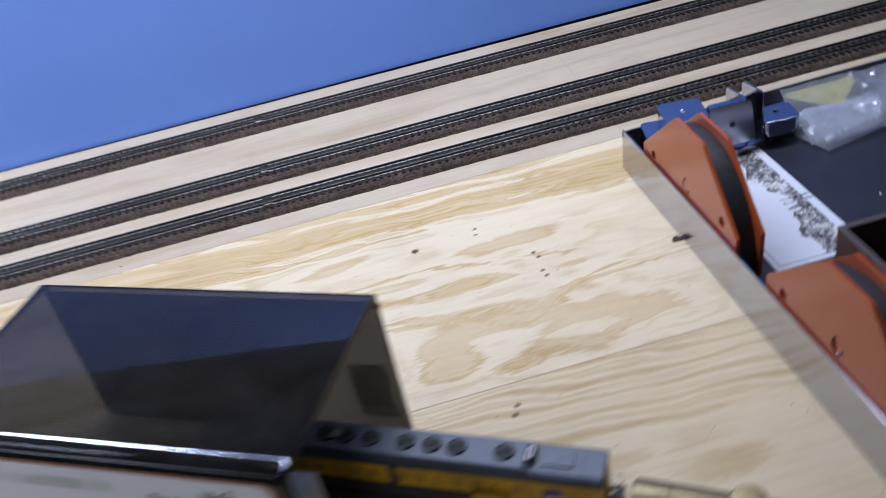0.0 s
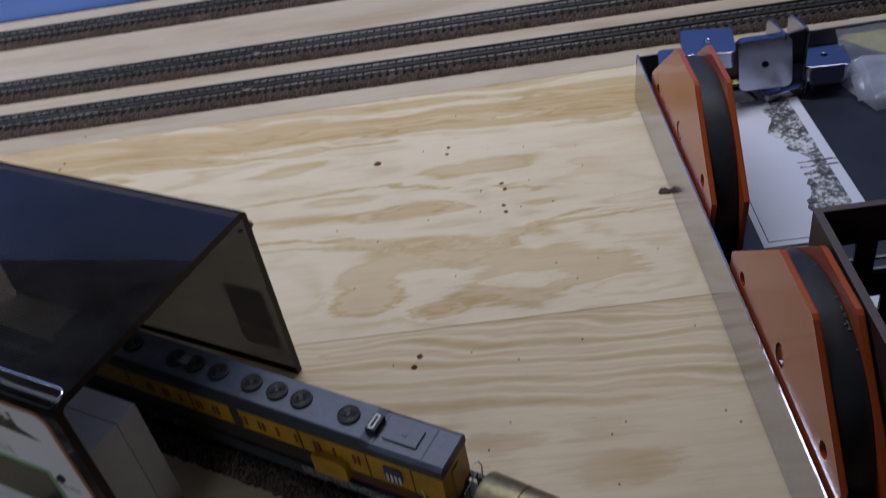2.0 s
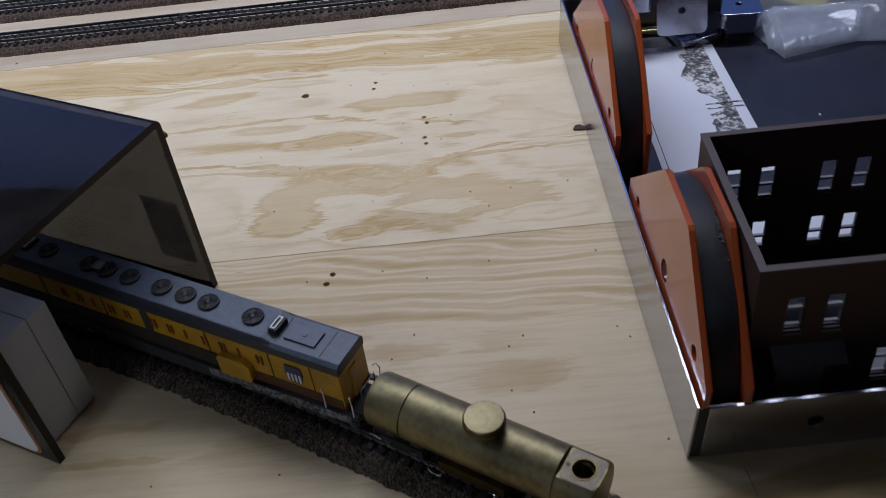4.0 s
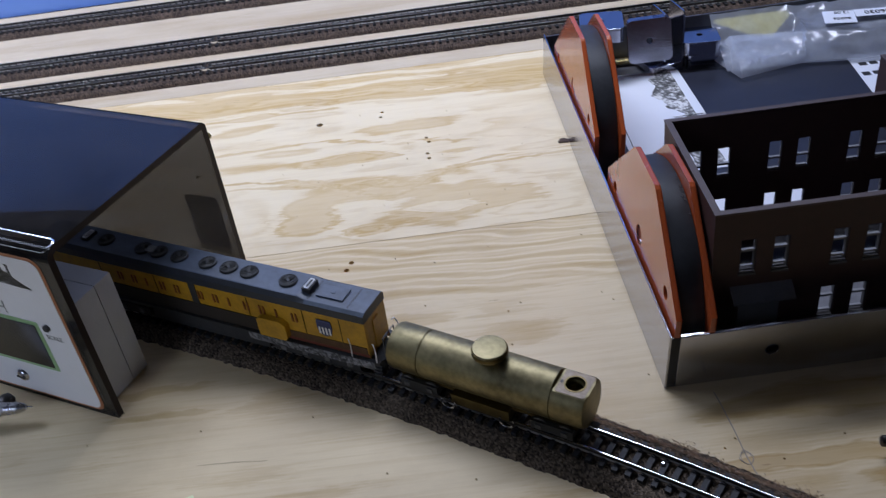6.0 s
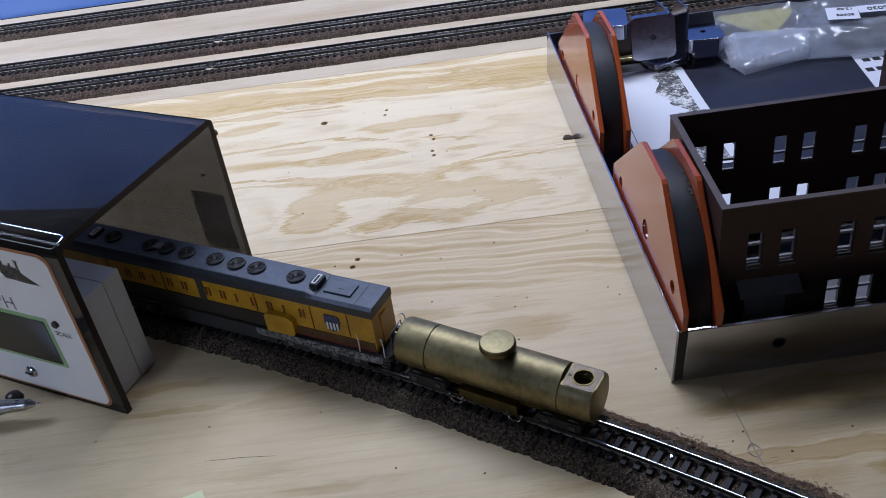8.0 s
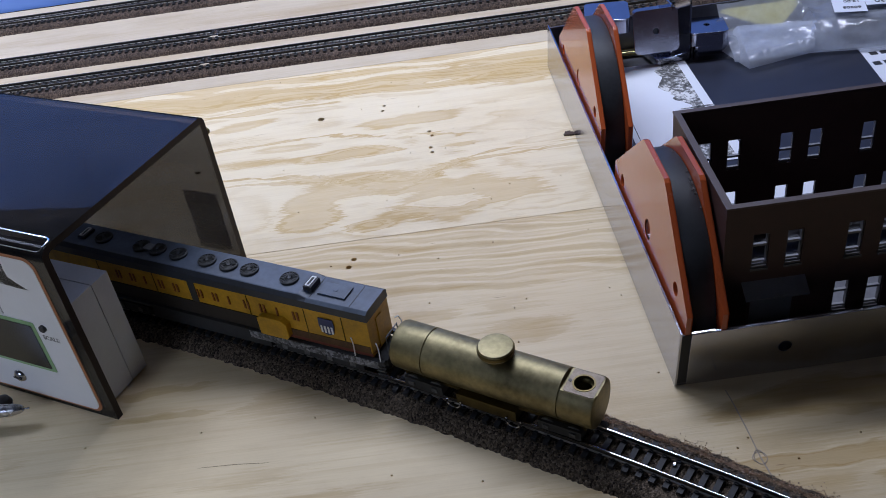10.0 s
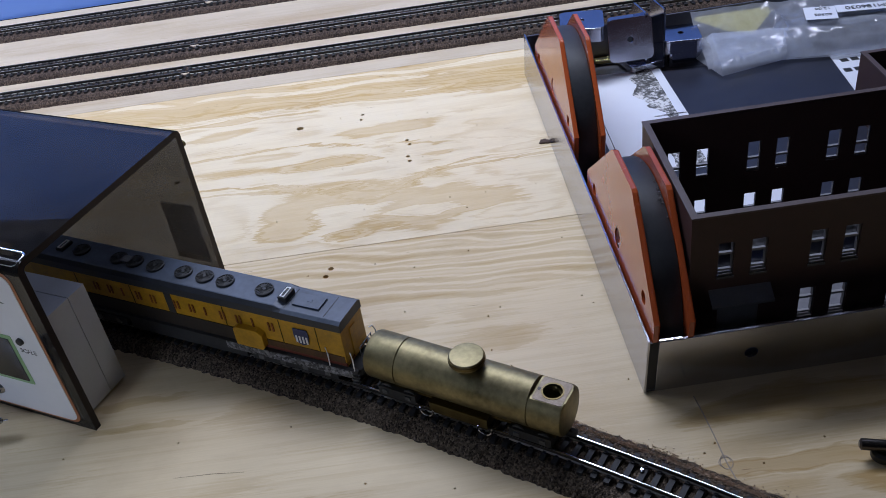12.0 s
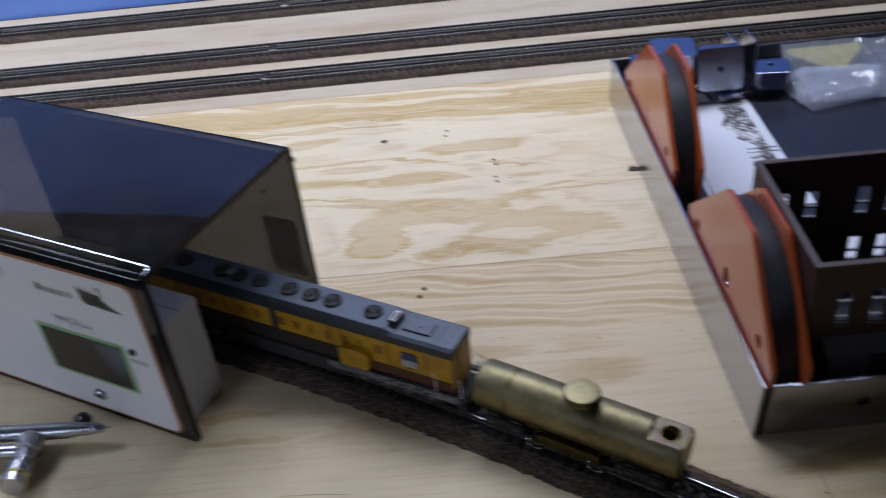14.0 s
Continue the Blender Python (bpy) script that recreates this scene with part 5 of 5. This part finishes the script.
def bag_front(x):
    """The film's front hem on the black card."""
    return -0.0130 - 0.0055 * min(1.0, max(0.0, (x - 0.294) / 0.034))


def crumple(x, y, fine):
    """Soft waves with a few sharp creases."""
    wave = noise.noise(Vector((x * 60, y * 85, 2.0)))
    crease = 0.5 - abs(noise.noise(Vector((x * 95 + y * 60, y * 120 - x * 60, 5.0))))
    small = 0.5 - abs(noise.noise(Vector((x * 210 - y * 130, y * 260, 9.0))))
    return 0.0008 * wave + fine * (0.0022 * crease + 0.0008 * small)


def film_height(x, y):
    """The upper film: up from its hem, over the parts, with a ridge where the flap folds back."""
    v = (y - bag_front(x)) / (0.0268 - bag_front(x))
    over = 0.0072 + 0.0138 * (1 - math.exp(-5.0 * v)) + 0.0040 * max(0.0, v - 0.8) / 0.2
    low = 0.0068 + 0.0085 * (1 - math.exp(-4.0 * v)) + 0.74 * max(0.0, y - 0.0122)
    ridge = 0.2915 + 0.008 * math.sin(min(1.0, max(0.0, v * 1.15)) * math.pi * 0.8)
    s = min(1.0, max(0.0, (x - ridge + 0.004) / 0.007))
    return low + (over - low) * s * s * (3 - 2 * s) + 0.0016 * math.exp(-((x - ridge - 0.001) / 0.0016) ** 2)


def sheet_mesh(point, nx, ny):
    bm = bmesh.new()
    rows = [[bm.verts.new(point(i / nx, j / ny)) for j in range(ny + 1)] for i in range(nx + 1)]
    for p, q in zip(rows, rows[1:]):
        for j in range(ny):
            bm.faces.new((p[j], q[j], q[j + 1], p[j + 1]))
    return bm


def upper_film(u, v):
    x = 0.2488 + 0.294 * u ** 1.25
    y = bag_front(x) + (0.0268 - bag_front(x)) * v
    hem = min(1.0, 6 * v)
    return (x, y, film_height(x, y) + crumple(x, y, 0.55) * hem)


def lower_film(u, v):
    x = 0.2550 + 0.288 * u
    y = bag_front(x) + 0.0008 + (0.0255 - bag_front(x)) * v
    return (x, y, 0.0056 + 0.0018 * v + crumple(x + 0.3, y, 0.3) * min(1.0, 6 * v))


def flap_point(u, v):
    """A kite folded down over the hem: front edge rolled, one side turned under along a fold."""
    k = max(0.0, (u - 0.22) / 0.78)
    x = 0.2545 + 0.0400 * k + v * (0.0030 + 0.0040 * k)
    y = -0.0232 + 0.0075 * k + v * (0.0350 - 0.0170 * k)
    roll = math.exp(-((v - 0.17 - 0.10 * k) / 0.07) ** 2)
    z = 0.0066 + 0.0034 * (1 - math.exp(-v / 0.07)) + 0.0078 * v + 0.0012 * k
    z += 0.00045 * roll * (0.9 + math.sin(640 * x + 3.1 * math.sin(260 * x))) + crumple(x * 1.1, y, 0.12) * min(1.0, 5 * v + 0.05)
    s = max(0.0, (0.22 - u) / 0.22)
    return (x - 0.0125 * s * v, y - 0.002 * s * v, z + (0.0062 - z) * s)


part("film", sheet_mesh(upper_film, 120, 34), BAG, bag, smooth=True)
part("film", sheet_mesh(lower_film, 50, 14), BAG, bag, smooth=True)
part("flap", sheet_mesh(flap_point, 76, 48), FLAP, bag, "whitish folded flap", True)
part("card_insert", moved(prism([(0.0, 0.0150), (0.0195, 0.0040), (0.0345, 0.0), (0.0480, 0.0130), (0.0470, 0.0168), (0.0030, 0.0168)], 0.0, 0.0006),
                          Matrix.Translation((0.2500, 0.0125, 0.0132)) @ Matrix.Rotation(radians(35), 4, "X")), YELLOW_FOAM, bag, "pale yellow card insert")
part("plastic_frame", prism(rounded(0.3190, 0.4100, -0.0095, 0.0085, 0.003), 0.0095, 0.0125, [rounded(0.3250, 0.3560, -0.0055, 0.0055, 0.002), rounded(0.3620, 0.4020, -0.0055, 0.0055, 0.002)], 0.0004), GREY_PLASTIC, bag, "dark grey plastic kit frame")
# black sheet stands in for the shade inside the frame's openings
part("dark_moulding", prism(rounded(0.3252, 0.4018, -0.0054, 0.0054, 0.002), 0.0098, 0.0108), INK, bag, "black sheet added as shade in the frame's openings")
tag = part("price_label", prism([(0.3112, 0.0008), (0.3292, -0.0032), (0.3338, 0.0138), (0.3158, 0.0178)], 0.0228, 0.0230), PAPER, bag, "white price label")
bm = lettering("60305", 0.0042)
part("lettering", moved(bm, Matrix.Translation((0.3283, 0.0046, 0.0232)) @ Matrix.Rotation(radians(168), 4, "Z")), INK, tag)
bm = lettering("12.00", 0.0042)
part("lettering", moved(bm, Matrix.Translation((0.3308, 0.0130, 0.0232)) @ Matrix.Rotation(radians(168), 4, "Z")), INK, tag)
tag = part("code_label", prism([(0.3316, 0.0042), (0.3930, -0.0036), (0.3942, 0.0064), (0.3336, 0.0140)], 0.0231, 0.0233), PAPER, bag, "white code label")
bm = lettering("SM186030", 0.0062)
part("lettering", moved(bm, Matrix.Translation((0.3640, 0.0070, 0.0235)) @ Matrix.Rotation(radians(173), 4, "Z")), INK, tag)
for i in range(3):
    part("text_bar", box(0.3672 + 0.006 * i, 0.3717 + 0.006 * i, 0.0010, 0.0060, 0.0233, 0.0235), INK, tag)

# ---- small things on the wood in front ----
brush = thing("airbrush", Matrix.Translation((-0.1125, -0.2295, 0.0)) @ Matrix.Rotation(radians(178), 4, "Z"), "slim chromed airbrush with a needle tip lying on the plywood", "airbrush")
part("barrel", moved(lathe([(0.0010, 0.0), (0.0017, 0.0010), (0.0024, 0.0040), (0.0030, 0.0130), (0.0036, 0.0150), (0.0036, 0.0600), (0.0044, 0.0620), (0.0044, 0.1050), (0.0026, 0.1500)], 24, "x"), Matrix.Translation((0, 0, 0.0085))), AIRBRUSH, brush, smooth=True)
part("needle", tube([(0.0005, 0, 0.0085), (-0.0026, 0, 0.0085)], 0.0003, 6), CHROME, brush)
part("valve", moved(lathe([(0.0046, 0.0), (0.0054, 0.0020), (0.0054, 0.0080), (0.0042, 0.0085), (0.0042, 0.0160), (0.0052, 0.0165), (0.0052, 0.0260)], 24, "y"), Matrix.Translation((0.0300, 0.0020, 0.0075))), AIRBRUSH, brush, smooth=True)
part("side_tube", moved(lathe([(0.0022, 0.0), (0.0030, 0.0010), (0.0030, 0.0600), (0.0022, 0.0612)], 20, "x"), Matrix.Translation((0.0330, 0.0078, 0.0062))), AIRBRUSH, brush, smooth=True)
part("hose_collar", moved(lathe([(0.0053, 0.0), (0.0053, 0.0016)], 20, "y"), Matrix.Translation((0.0300, 0.0225, 0.0075))), COPPER_PIPE, brush)
knob = thing("black_knob", Matrix.Translation((-0.1265, -0.2190, 0.0)), "small round dark metal knob lying on the plywood", "knob")
part("knob", lathe([(0.0016, 0.0), (0.0034, 0.0012), (0.0040, 0.0032), (0.0032, 0.0054), (0.0014, 0.0064)], 20), plain("dark_metal", (0.05, 0.045, 0.045), 0.3, 0.8), knob, smooth=True)
note = solid("sticky_note", prism([(-0.0360, -0.2810), (-0.0102, -0.3524), (-0.0816, -0.3782), (-0.1074, -0.3068)], 0.0002, 0.0006), STICKY, "pale yellow square paper note on the plywood", "paper note")
clamp = thing("clamp", Matrix.Translation((0.2225, -0.3025, 0.0)) @ Matrix.Rotation(radians(-16), 4, "Z"), "small dark metal clamp on a round black foot beside the tray", "clamp")
part("foot", lathe([(0.0036, 0.0), (0.0042, 0.0008), (0.0042, 0.0030), (0.0030, 0.0040)], 24), INK, clamp, "round black foot", True)
part("rod", moved(lathe([(0.0012, -0.0085), (0.0021, -0.0078), (0.0021, 0.0160), (0.0014, 0.0170)], 20, "x"), Matrix.Translation((0, 0, 0.0060))), plain("dark_steel_rod", (0.10, 0.09, 0.09), 0.3, 0.9, vary=0.2), clamp, "dark steel rod", True)
part("body", rim(box(0.0030, 0.0170, 0.0050, 0.0125, 0.0, 0.0125), 0.0012, 2), plain("black_casting", (0.025, 0.022, 0.022), 0.5, vary=0.3, scale=200), clamp, "black cast body", True)
part("arm", rim(box(0.0070, 0.0130, -0.0010, 0.0060, 0.0045, 0.0078), 0.0006, 1), bpy.data.materials["black_casting"], clamp)
